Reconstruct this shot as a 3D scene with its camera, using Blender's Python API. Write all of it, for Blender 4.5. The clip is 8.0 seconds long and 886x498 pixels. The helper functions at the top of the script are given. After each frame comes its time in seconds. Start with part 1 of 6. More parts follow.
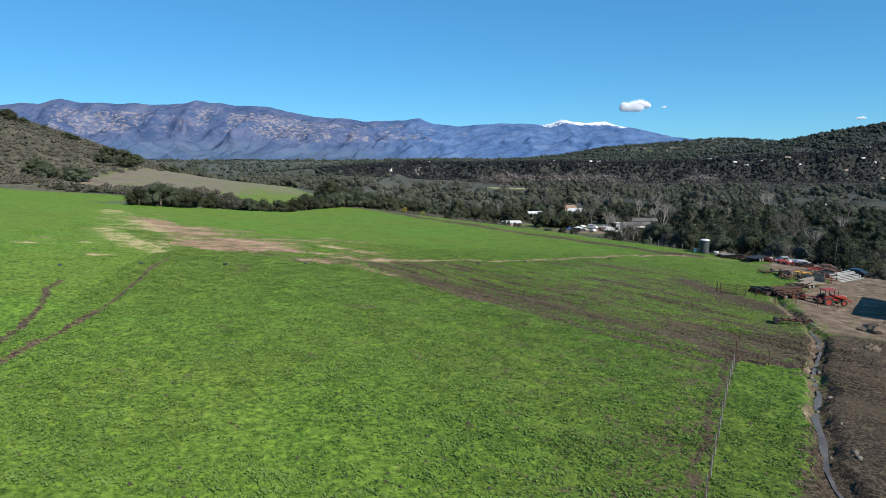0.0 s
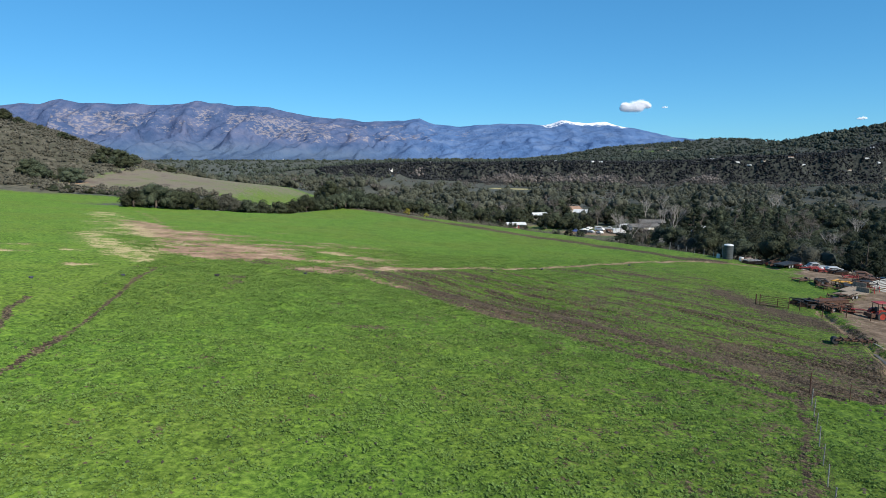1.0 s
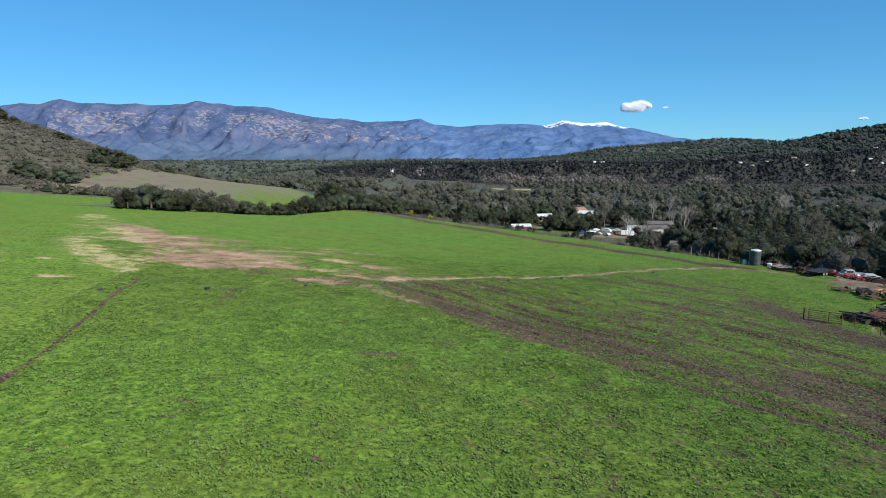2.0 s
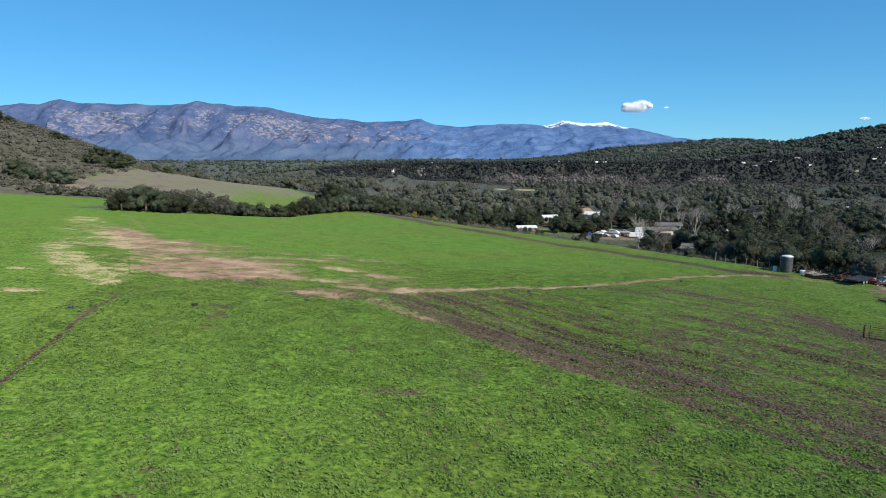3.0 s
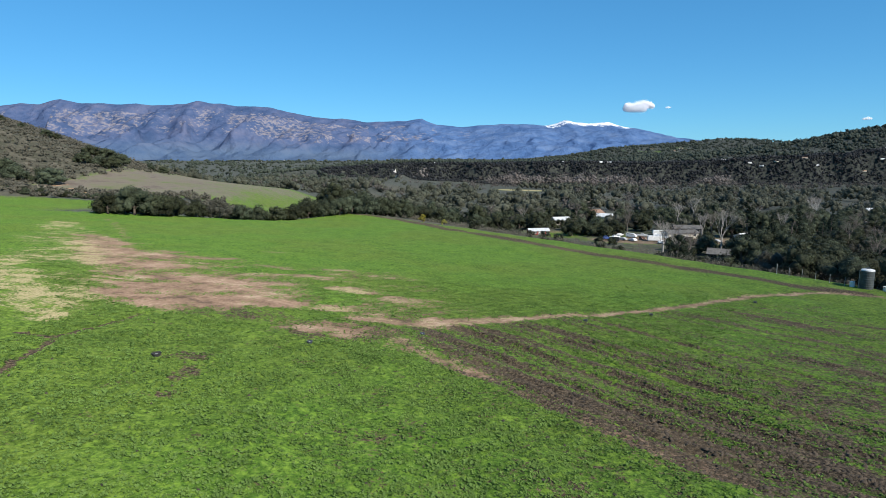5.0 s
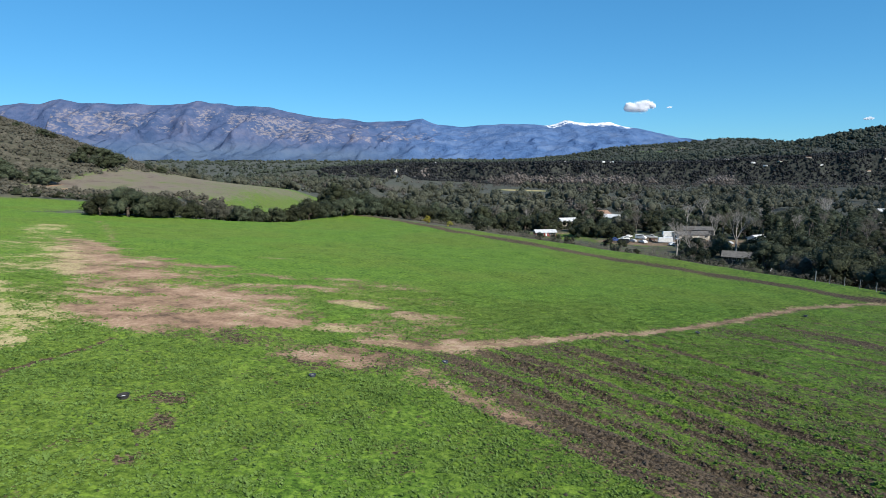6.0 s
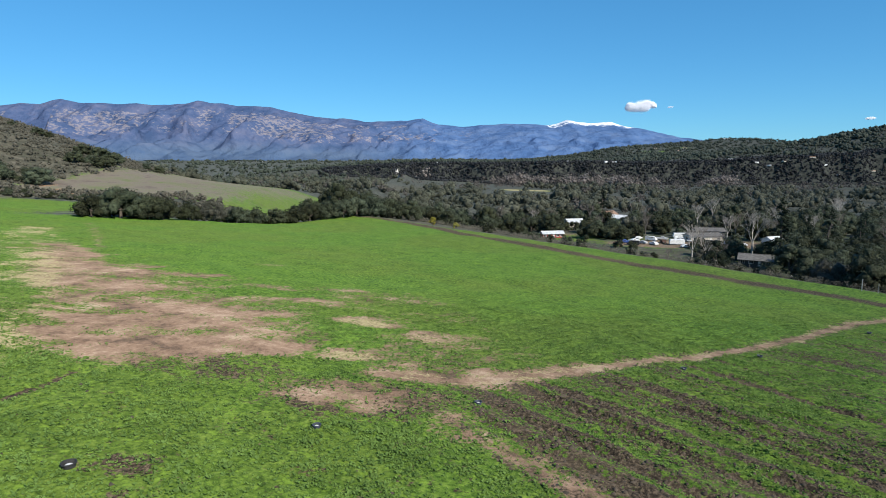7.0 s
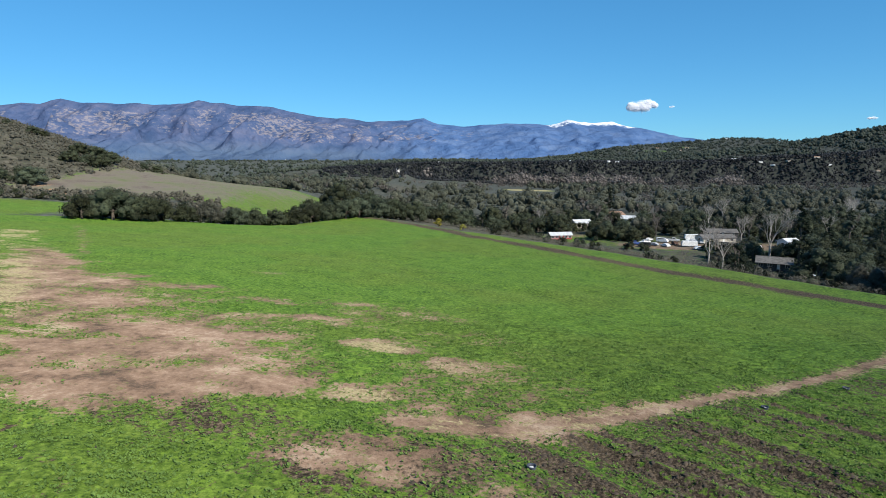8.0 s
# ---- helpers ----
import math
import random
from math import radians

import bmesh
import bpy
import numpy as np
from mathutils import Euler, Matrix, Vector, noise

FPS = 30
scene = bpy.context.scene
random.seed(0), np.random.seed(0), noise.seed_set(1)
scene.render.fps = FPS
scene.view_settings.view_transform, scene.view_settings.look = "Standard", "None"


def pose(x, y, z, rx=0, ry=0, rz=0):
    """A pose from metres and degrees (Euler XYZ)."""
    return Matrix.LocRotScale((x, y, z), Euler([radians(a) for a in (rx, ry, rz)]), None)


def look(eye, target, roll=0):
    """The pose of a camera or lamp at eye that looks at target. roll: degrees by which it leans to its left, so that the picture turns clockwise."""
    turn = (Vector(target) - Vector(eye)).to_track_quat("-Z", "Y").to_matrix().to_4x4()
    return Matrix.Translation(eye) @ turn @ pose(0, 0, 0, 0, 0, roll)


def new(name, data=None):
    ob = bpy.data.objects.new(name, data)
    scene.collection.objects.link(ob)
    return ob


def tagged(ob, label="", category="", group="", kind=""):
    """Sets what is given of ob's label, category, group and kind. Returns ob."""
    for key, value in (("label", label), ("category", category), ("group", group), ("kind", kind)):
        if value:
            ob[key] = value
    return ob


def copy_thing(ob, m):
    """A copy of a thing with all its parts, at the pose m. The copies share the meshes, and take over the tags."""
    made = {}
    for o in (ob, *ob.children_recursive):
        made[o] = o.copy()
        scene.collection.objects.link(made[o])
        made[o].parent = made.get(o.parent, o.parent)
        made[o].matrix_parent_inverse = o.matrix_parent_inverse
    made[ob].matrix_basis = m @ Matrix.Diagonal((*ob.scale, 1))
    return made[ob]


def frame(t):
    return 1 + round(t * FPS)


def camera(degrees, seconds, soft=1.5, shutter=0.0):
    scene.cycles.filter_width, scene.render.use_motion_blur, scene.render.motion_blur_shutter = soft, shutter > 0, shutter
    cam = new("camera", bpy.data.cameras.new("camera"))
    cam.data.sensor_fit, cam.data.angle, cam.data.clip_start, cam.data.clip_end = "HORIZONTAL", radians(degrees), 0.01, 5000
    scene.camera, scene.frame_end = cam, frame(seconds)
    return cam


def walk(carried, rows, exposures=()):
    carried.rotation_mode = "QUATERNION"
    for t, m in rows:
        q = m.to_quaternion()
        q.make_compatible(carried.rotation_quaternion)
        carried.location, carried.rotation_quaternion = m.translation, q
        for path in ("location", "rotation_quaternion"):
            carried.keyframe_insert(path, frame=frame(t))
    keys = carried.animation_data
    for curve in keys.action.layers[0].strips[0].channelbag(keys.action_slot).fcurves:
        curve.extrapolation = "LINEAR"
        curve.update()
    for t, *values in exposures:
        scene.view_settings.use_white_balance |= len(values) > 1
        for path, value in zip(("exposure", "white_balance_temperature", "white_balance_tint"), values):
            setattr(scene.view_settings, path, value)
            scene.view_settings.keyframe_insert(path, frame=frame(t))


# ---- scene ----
cam = camera(72, 8.0, soft=0.65)
PATH = [
    (0, pose(-0.927, 0.412, 17.87, 80.924, 0.000, -0.097)),
    (1, pose(-2.558, 7.722, 17.756, 80.953, 0.000, -0.087)),
    (2, pose(-4.228, 15.101, 17.604, 80.977, 0.000, -0.072)),
    (3, pose(-5.938, 22.557, 17.415, 80.994, 0.000, -0.051)),
    (4, pose(-7.688, 30.102, 17.189, 81.006, 0.000, -0.023)),
    (5, pose(-9.478, 37.743, 16.924, 81.011, 0.000, 0.009)),
    (6, pose(-11.308, 45.49, 16.623, 81.011, 0.000, 0.048)),
    (7, pose(-13.177, 53.353, 16.283, 81.005, 0.000, 0.093)),
    (8, pose(-15.087, 61.342, 15.906, 80.993, 0.000, 0.143)),
]
walk(cam, PATH)

# ---- daylight ----
SUN_WAY = Vector((0.53, -0.57, 0.60)).normalized()
world = bpy.data.worlds.new("sky")
scene.world = world
world.use_nodes = True
wn = world.node_tree
sky = wn.nodes.new("ShaderNodeTexSky")
sky.sky_type = "NISHITA"
sky.sun_disc = False
sky.sun_elevation = math.asin(SUN_WAY.z)
sky.sun_rotation = math.atan2(SUN_WAY.x, SUN_WAY.y)
sky.altitude = 300
sky.air_density = 0.75
sky.dust_density = 0.0
sky.ozone_density = 5.0
tone = wn.nodes.new("ShaderNodeHueSaturation")
tone.inputs["Saturation"].default_value = 1.16
tone.inputs["Hue"].default_value = 0.495
wn.links.new(sky.outputs[0], tone.inputs["Color"])
cast = wn.nodes.new("ShaderNodeMix")
cast.data_type, cast.blend_type = "RGBA", "MULTIPLY"
cast.inputs[0].default_value = 1.0
cast.inputs[7].default_value = (0.70, 0.945, 1.04, 1)
wn.links.new(tone.outputs[0], cast.inputs[6])
even = wn.nodes.new("ShaderNodeGamma")
even.inputs["Gamma"].default_value = 0.58
wn.links.new(cast.outputs[2], even.inputs["Color"])
level = wn.nodes.new("ShaderNodeMix")
level.data_type, level.blend_type = "RGBA", "MULTIPLY"
level.clamp_result = False
level.inputs[0].default_value = 1.0
level.inputs[7].default_value = (0.88, 1.58, 2.02, 1)
wn.links.new(even.outputs[0], level.inputs[6])
wn.links.new(level.outputs[2], wn.nodes["Background"].inputs[0])
wn.nodes["Background"].inputs[1].default_value = 0.106
sun = new("sun", bpy.data.lights.new("sun", "SUN"))
sun.data.energy = 4.8
sun.data.angle = radians(0.53)
sun.data.color = (1.0, 0.95, 0.86)
sun.matrix_world = look((0, 0, 200), Vector((0, 0, 200)) - SUN_WAY)
scene.view_settings.exposure = 0.37


# ---- noise and land ----
def vnoise(x, y, size, seed):
    """Value noise in 0..1 with features of that size."""
    x, y = np.asarray(x, float) / size, np.asarray(y, float) / size
    ix, iy = np.floor(x).astype(np.int64), np.floor(y).astype(np.int64)
    fx, fy = x - ix, y - iy
    fx, fy = fx * fx * (3 - 2 * fx), fy * fy * (3 - 2 * fy)

    def grain(a, b):
        h = (a * 374761393 + b * 668265263 + seed * 974711) & 0x7FFFFFFF
        h = ((h ^ (h >> 13)) * 1274126177) & 0x7FFFFFFF
        return ((h ^ (h >> 16)) & 0xFFFF) / 65535.0

    low = grain(ix, iy) * (1 - fx) + grain(ix + 1, iy) * fx
    high = grain(ix, iy + 1) * (1 - fx) + grain(ix + 1, iy + 1) * fx
    return low * (1 - fy) + high * fy


def fnoise(x, y, size, seed, steps=4):
    out, total, amp = 0.0, 0.0, 1.0
    for k in range(steps):
        out = out + amp * vnoise(x, y, size / 2 ** k, seed + 17 * k)
        total += amp
        amp *= 0.55
    return np.clip(0.5 + (out / total - 0.5) * 1.7, 0, 1)


def smooth(a, b, v):
    """0 below a, 1 above b, soft between."""
    s = np.clip((v - a) / (b - a), 0, 1)
    return s * s * (3 - 2 * s)


def wave(x, y, size, seed):
    """Soft rolling noise in -1..1, from a few crossing sine waves."""
    rng = np.random.RandomState(seed)
    out = 0.0 * x
    for k in range(6):
        a, p, f = rng.uniform(0, 6.283), rng.uniform(0, 6.283), rng.uniform(0.7, 1.6) * 6.283 / size
        out = out + np.sin((x * np.cos(a) + y * np.sin(a)) * f + p)
    return out / 3.5


FIELD = (0.33, -6.65, -5.78, 1.15, 3.5, -0.68, 1.25, 3.8, 2.2, 1.1)


def past_edge(x, y):
    """Metres beyond the rim where the pasture tips down to the valley."""
    return (y + 1.57 * x - 226.5) / 1.86


def land(x, y):
    """Height of the ground."""
    x, y = np.asarray(x, float), np.asarray(y, float)
    u, v = np.clip(x, -220, 130) / 100, (np.clip(y, -60, 300) - 100) / 100
    c = FIELD
    field = (c[0] + c[1] * u + c[2] * v + c[3] * u * u + c[4] * u * v + c[5] * v * v
             + c[6] * u ** 3 + c[7] * u * u * v + c[8] * u * v * v + c[9] * v ** 3)
    field = np.maximum(field, -9) + 0.10 * wave(x, y, 9, 3) + 0.12 * wave(x, y, 23, 4)
    field = field - 0.5 * np.exp(-((y - 200 - 0.25 * (x + 110)) / 15) ** 2) * smooth(-85, -120, x)
    # the valley floor, and the river bed deeper on its far side
    valley = -23 - 0.026 * (np.clip(y, 340, 1150) - 340) * smooth(-250, 250, x) - 6 * smooth(500, 1100, y) * smooth(250, -250, x)
    # the grey meadow on the far side and the brushy hill above it
    meadow = -9.1 - 0.11 * x - 0.02 * y - 6.5 * smooth(390, 520, y)
    meadow = meadow - 4.5 * smooth(410, 315, y) * smooth(-110, -190, x)
    rim = -200 - 0.3 * np.maximum(0, y - 450) - 0.45 * np.maximum(0, 400 - y)
    hill = 0.27 * 14 * np.log1p(np.exp(np.clip((rim - x) / 14, -30, 30)))
    hill = 60 * np.tanh(hill / 60) * smooth(1100, 600, y) * smooth(120, 330, y)
    meadow = meadow * smooth(700, 500, y) + valley * smooth(500, 700, y)
    west = smooth(-70, -120, x + 0.10 * (y - 340))
    behind = valley * (1 - west) + meadow * west + hill
    ease = np.clip((past_edge(x, y) + 6) / 84, 0, 1)
    drop = (0.7 * ease + 0.3 * ease * ease * (3 - 2 * ease)) * (1 - smooth(-60, -130, x))
    drop = np.maximum(drop, smooth(228, 300, y) * smooth(-50, -110, x))
    z = field * (1 - drop) + behind * drop
    # bluff, bench and hills across the river
    b = 1180 + 40 * wave(x, y, 700, 5) + 0.10 * np.abs(x) + 13 * wave(x, 0 * y, 105, 8)
    bluff = smooth(-14, 26, y - b) * smooth(-500, 0, x)
    far = -4 + 2 * wave(x, y, 420, 6) - 17 * smooth(1300, 2100, y) * smooth(600, 380, x)
    far = far + 106 * np.exp(-((x - 1300) / 480) ** 2 - ((y - 1500) / 330) ** 2)
    far = far + 72 * np.exp(-((x - 1230) / 420) ** 2 - ((y - 2650) / 380) ** 2)
    far = far + 30 * np.exp(-((x - 680) / 400) ** 2 - ((y - 2350) / 330) ** 2) * smooth(420, 650, x)
    z = z * (1 - bluff) + far * bluff
    return z


def near_line(x, y, points):
    """Distance to a polyline."""
    best = np.full(np.shape(x), 1e9)
    for (ax, ay), (bx, by) in zip(points[:-1], points[1:]):
        dx, dy = bx - ax, by - ay
        s = np.clip(((x - ax) * dx + (y - ay) * dy) / (dx * dx + dy * dy), 0, 1)
        best = np.minimum(best, np.hypot(x - ax - s * dx, y - ay - s * dy))
    return best


def spot(x, y, cx, cy, rx, ry, turn=0.0):
    """1 at the middle of an ellipse, 0 at its rim, below outside."""
    c, s = math.cos(radians(turn)), math.sin(radians(turn))
    u, v = (x - cx) * c + (y - cy) * s, -(x - cx) * s + (y - cy) * c
    return 1 - np.hypot(u / rx, v / ry)


GULLY = [(43.2, 79), (40.6, 71), (38.5, 64), (36, 58), (33.4, 53.5), (29.2, 47.6), (28, 45.5), (26, 41.7), (22.8, 37), (20.8, 33), (18.8, 29.5), (18, 27.5), (17.5, 25), (16, 20), (10, 8)]
FENCE_LINE = [(22.9, 47.8), (18.5, 39.8), (14.3, 31.9), (12, 27.6), (8.0, 20.0)]
TILL_EDGE = [(-40, 113), (-11, 80.4), (-6, 74.6), (-1, 68.2), (5.9, 61), (10.6, 55.7), (14.7, 51.4), (40, 24)]
TRAIL = [(-17, 91.5), (-12.6, 91.2), (-8.6, 92.4), (-4.9, 94.4), (-0.8, 96.7), (4.1, 99.7), (9.9, 103.3), (16.6, 107.3), (22.4, 111.1), (31.6, 118.7), (41.4, 123), (47, 124.6), (52.4, 122.5), (58.8, 117.8)]
RIM_ROAD = [(-60, 300), (-35, 272), (-17, 240), (-8.7, 219.2), (0.3, 205), (9.9, 186), (17.4, 171.4), (23.3, 160.2), (29.2, 152.5), (34.1, 146), (38.3, 140), (41.3, 134), (45, 128), (51, 124)]
RILLS = [[(-36.6, 78.5), (-34.2, 69.2), (-32.4, 61.4), (-30.5, 53.8), (-28.2, 46.6), (-27.3, 41.6), (-27.2, 38.3), (-27, 34.9), (-28, 28)],
         [(-38.8, 60), (-37.5, 55.3), (-33.8, 49.1), (-30.8, 42.7), (-29.4, 38.3), (-30, 30)], [(-40, 80), (-37, 79.2), (-35.3, 85), (-35.2, 88)]]
BARE_AXIS = [(-76, 150, 2.2), (-64, 134, 4.5), (-52, 118, 6.8), (-42, 107, 8.8), (-34, 101, 9.2), (-27, 98.3, 5.0)]
STRAW_AXIS = [(-97, 178, 3.0), (-84, 157, 5.0), (-66, 127, 6.0), (-56, 108, 6.5), (-47, 93, 5.5), (-43, 86, 3.5)]
# worn patches: x, y, two radii, turn, how bare, how pale
PATCHES = [(-20.1, 106, 3.0, 2.0, 0, 0.7, 0.62), (-19.9, 95.2, 2.8, 1.8, 0, 0.62, 0.5), (-13.8, 101.6, 4.4, 2.4, 10, 0.6, 0.3), (-16, 97.4, 3.2, 2.0, 20, 0.55, 0),
           (-12.5, 96.5, 8, 4.5, 25, 0.46, 0), (-18.4, 87.0, 5.4, 2.2, -8, 0.58, 0), (-11.5, 91.8, 5.5, 2.0, 15, 0.75, 0), (-12.5, 83.2, 2.6, 1.6, -45, 0.45, 0), (-38.2, 140.4, 3, 1.2, 5, 0.7, 0.3), (-42.5, 125.6, 5.5, 1.6, 5, 0.65, 0.1),
           (-32.5, 121, 4.2, 1.3, 0, 0.65, 0.1), (-26, 121, 4.5, 1.4, 0, 0.5, 0), (-20, 117.5, 7, 3.2, 5, 0.42, 0), (-33, 113.5, 5, 1.8, 0, 0.6, 0), (-25.5, 112.5, 4, 2.6, 0, 0.5, 0), (-70, 140, 9, 1.8, 4, 0.6, 0.2),
           (-55, 129.5, 7, 1.8, 6, 0.62, 0.1), (-58.6, 84.5, 2.8, 1.2, 0, 0.5, 0.55), (-61.7, 91.8, 3, 1.2, 0, 0.5, 0.55), (-52.8, 89.5, 2.4, 1.2, 0, 0.4, 0.55), (-44.8, 78.1, 2.2, 1.0, 0, 0.5, 0.7), (-64, 128, 3, 1.2, 0, 0.6, 0.2)]


def band(x, y, axis):
    """1 along a line of (x, y, half width), 0 at its side, below outside."""
    best = np.full(np.shape(x), -9.0)
    for (ax, ay, aw), (bx, by, bw) in zip(axis[:-1], axis[1:]):
        dx, dy = bx - ax, by - ay
        s = np.clip(((x - ax) * dx + (y - ay) * dy) / (dx * dx + dy * dy), 0, 1)
        best = np.maximum(best, 1 - np.hypot(x - ax - s * dx, y - ay - s * dy) / (aw + (bw - aw) * s))
    return best


def tilled(x, y):
    """Metres north of the tilled strip's southern edge."""
    side = np.full(np.shape(x), 1e9)
    for (ax, ay), (bx, by) in zip(TILL_EDGE[:-1], TILL_EDGE[1:]):
        dx, dy = bx - ax, by - ay
        s = np.clip(((x - ax) * dx + (y - ay) * dy) / (dx * dx + dy * dy), 0, 1)
        d = np.hypot(x - ax - s * dx, y - ay - s * dy) * np.sign(dx * (y - ay) - dy * (x - ax))
        side = np.where(np.abs(d) < np.abs(side), d, side)
    return side


def streaks(x, y, width, seed, stretch=9):
    """Noise drawn out along the tilled rows, about 0..1."""
    c, s = math.cos(radians(-48)), math.sin(radians(-48))
    return fnoise((x * c + y * s) / stretch, -x * s + y * c, width, seed, 3)


def tractor_ruts(x, y, north):
    """Wheel tracks that follow the tilled edge: 1 in the rut."""
    out = np.zeros_like(x)
    sway = 2.4 * (fnoise(x, y, 26, 39, 2) - 0.5)
    for off, deep in ((1.0, 0.7), (3.2, 0.7), (5.4, 0.9), (8.8, 1), (10.4, 1), (14.2, 0.9), (15.7, 0.8), (19.6, 0.8), (23.8, 0.75), (28, 0.6)):
        out = np.maximum(out, deep * smooth(0.62, 0.15, np.abs(north - off - sway)))
    return out * smooth(0.15, 0.40, streaks(x, y, 3.0, 47, 4)) * smooth(-16, -6, x) * smooth(38, 32, x) * smooth(6, -3, y - 99.7 - 0.62 * (x - 4))


def lawn(x, y):
    """Green clearings among the houses on the far hill."""
    return smooth(0.45, 0.6, fnoise(x, y, 90, 54, 3)) * smooth(2050, 2120, y) * smooth(2330, 2260, y) * smooth(560, 640, x) * smooth(900, 840, x)


def bluff_edge(x, y):
    """Metres past the top edge of the river bluff."""
    return y - 1206 - 40 * wave(x, y, 700, 5) - 0.10 * np.abs(x) - 13 * wave(x, 0 * y, 105, 8)


def covers(x, y):
    """How much of the ground each cover takes: mud, bare tan soil, straw, wild growth, grey meadow, yard dirt, each 0..1."""
    fine = fnoise(x, y, 2.2, 21, 4)
    patch = fnoise(x, y, 14, 31, 4)
    other = fnoise(x, y, 9, 37, 3)
    inside = past_edge(x, y) < 1
    north = tilled(x + 0.5 * (fine - 0.5), y)
    row, wide_row = streaks(x, y, 1.25, 83, 15), streaks(x, y, 4.5, 87, 5)
    field = smooth(4, -5, y - 99.7 - 0.62 * (x - 4)) * smooth(44, 36, x)
    # dark worked strip, then rows of growth and soil that thin out towards the trail
    strip = smooth(-0.4, 0.8, north) * smooth(13, 6.5, north + 5 * (wide_row - 0.5)) * smooth(-18, -9, x)
    mud = strip * (0.66 + 0.7 * (row - 0.5) + 0.5 * (wide_row - 0.5))
    beyond = smooth(0, 2, north) * field * smooth(-16, -7, x)
    mud = np.maximum(mud, beyond * (0.27 + 0.75 * (row - 0.5) + 0.40 * (wide_row - 0.5) + 0.12 * np.exp(-north / 16)))
    mud = np.maximum(mud, 1.1 * tractor_ruts(x, y, north))
    # extra soil towards +x also paints in the dimmer light on that side
    thin = 0.17 + 0.22 * smooth(-4, 20, x) + 0.36 * (patch - 0.5)
    worn = thin * smooth(-45, 5, x) * smooth(118, 75, y + 0.4 * x)
    worn = np.maximum(worn, (0.20 + 0.4 * (patch - 0.5)) * beyond)
    mud = np.maximum(mud, 0.75 * smooth(9, 3, np.hypot((x - 33) / 1.2, y - 54)))
    mud = np.maximum(mud, 0.6 * smooth(7, 3, np.hypot(x - 24, (y - 56) / 1.2)))
    shifted = [(a - 0.7, b) for a, b in FENCE_LINE]
    mud = np.maximum(mud, 0.92 - near_line(x + 0.8 * (fine - 0.5), y, shifted) / 0.44)
    shifted = [(a - 2.9, b) for a, b in FENCE_LINE[:3]]
    mud = np.maximum(mud, 0.50 - near_line(x + 1.2 * (fine - 0.5), y, shifted) / 0.9)
    # the fenced lush plot by the gully keeps its grass
    plot = (x - 22.9 + (47.8 - y) * 0.56 > 0.3) & (y < 47.5 - 0.14 * (x - 22.9)) & (x < 30)
    mud, worn = np.where(plot, 0.0, mud), np.where(plot, 0.05, worn)
    # curved bare strip by the gate
    mud = np.maximum(mud, 1.0 - near_line(x, y, [(36, 91), (36.2, 84), (37.2, 78.0), (39.0, 73.0), (40.5, 69)]) / 4.2)
    for cx, cy, rx, ry, turn in ((-26.3, 76.8, 2.5, 1.5, 0), (-25.3, 73.3, 1.3, 2.4, -15), (-24.6, 69.6, 1.3, 1.0, 40), (-8.6, 57.2, 2.6, 1.0, 5)):
        mud = np.maximum(mud, 0.62 * smooth(0, 0.6, spot(x + 0.8 * (fine - 0.5), y, cx, cy, rx, ry, turn)))
    for path in RILLS:
        mud = np.maximum(mud, 1.15 - near_line(x + 0.9 * (patch - 0.5), y, path) / 0.42)
    road = near_line(x, y, RIM_ROAD)
    mud = np.maximum(mud, 1.25 - np.abs(road - 0.2) / 2.2)
    mud = np.clip(mud * np.where(inside | (road < 4), 1, 0), 0, 1)
    lie = fnoise(x / 3.0 + 0.1 * y, y, 2.6, 33, 3)
    core = band(x + 5 * (patch - 0.5), y + 5 * (other - 0.5), BARE_AXIS)
    bare = smooth(-0.45, 0.35, core) * (0.72 + 0.75 * (lie - 0.5) + 0.55 * (other - 0.5)) + 0.18 * smooth(0.3, 0.8, core)
    loose = smooth(-0.1, 0.5, spot(x, y, -34, 117, 22, 13, -12)) + smooth(-0.1, 0.5, spot(x, y, -16, 106, 10, 9, 0))
    bare = np.maximum(bare, np.clip(loose, 0, 1) * (0.22 + 1.0 * (lie - 0.5) + 0.5 * (other - 0.5)))
    straw = np.zeros_like(x)
    for cx, cy, rx, ry, turn, how, pale in PATCHES:
        k = 0.9 * min(rx, ry)
        q = smooth(-0.1, 0.55, spot(x + k * (fine - 0.5), y + k * (other - 0.5) * 1.2, cx, cy, rx * 1.2, ry * 1.2, turn))
        bare = np.maximum(bare, q * (how + 0.5 * (lie - 0.5)))
        straw = np.maximum(straw, pale * smooth(0.0, 0.6, spot(x + 0.5 * k * (fine - 0.5), y, cx, cy, rx, ry, turn)))
    trail = near_line(x + 0.8 * (fine - 0.5), y, TRAIL)
    bare = np.maximum(bare, 1.1 - trail / (0.95 + 1.3 * smooth(4, -10, x)))
    bare = np.maximum(bare, 0.75 - near_line(x + 1.5 * (other - 0.5), y, [(-99, 200), (-84, 176), (-67.1, 147.6)]) / 0.8)
    bare = np.maximum(bare, (0.42 - np.abs(north - 0.7) / 2.2 + 0.9 * (other - 0.5)) * smooth(-17, -11, x) * smooth(8, 0, x))
    mud = np.maximum(mud, 0.55 * smooth(-0.1, 0.5, spot(x, y + 2 * (patch - 0.5), -17.5, 87.2, 8, 4, -8)))
    mud = np.maximum(mud, (0.66 - trail / 3.4) * smooth(50, 40, x))
    mud = np.maximum(mud, 0.5 * smooth(-0.1, 0.5, spot(x, y + 3 * (patch - 0.5), -30, 91.3, 9, 3.2, -8)))
    bare = np.clip(bare, 0, 1) * inside
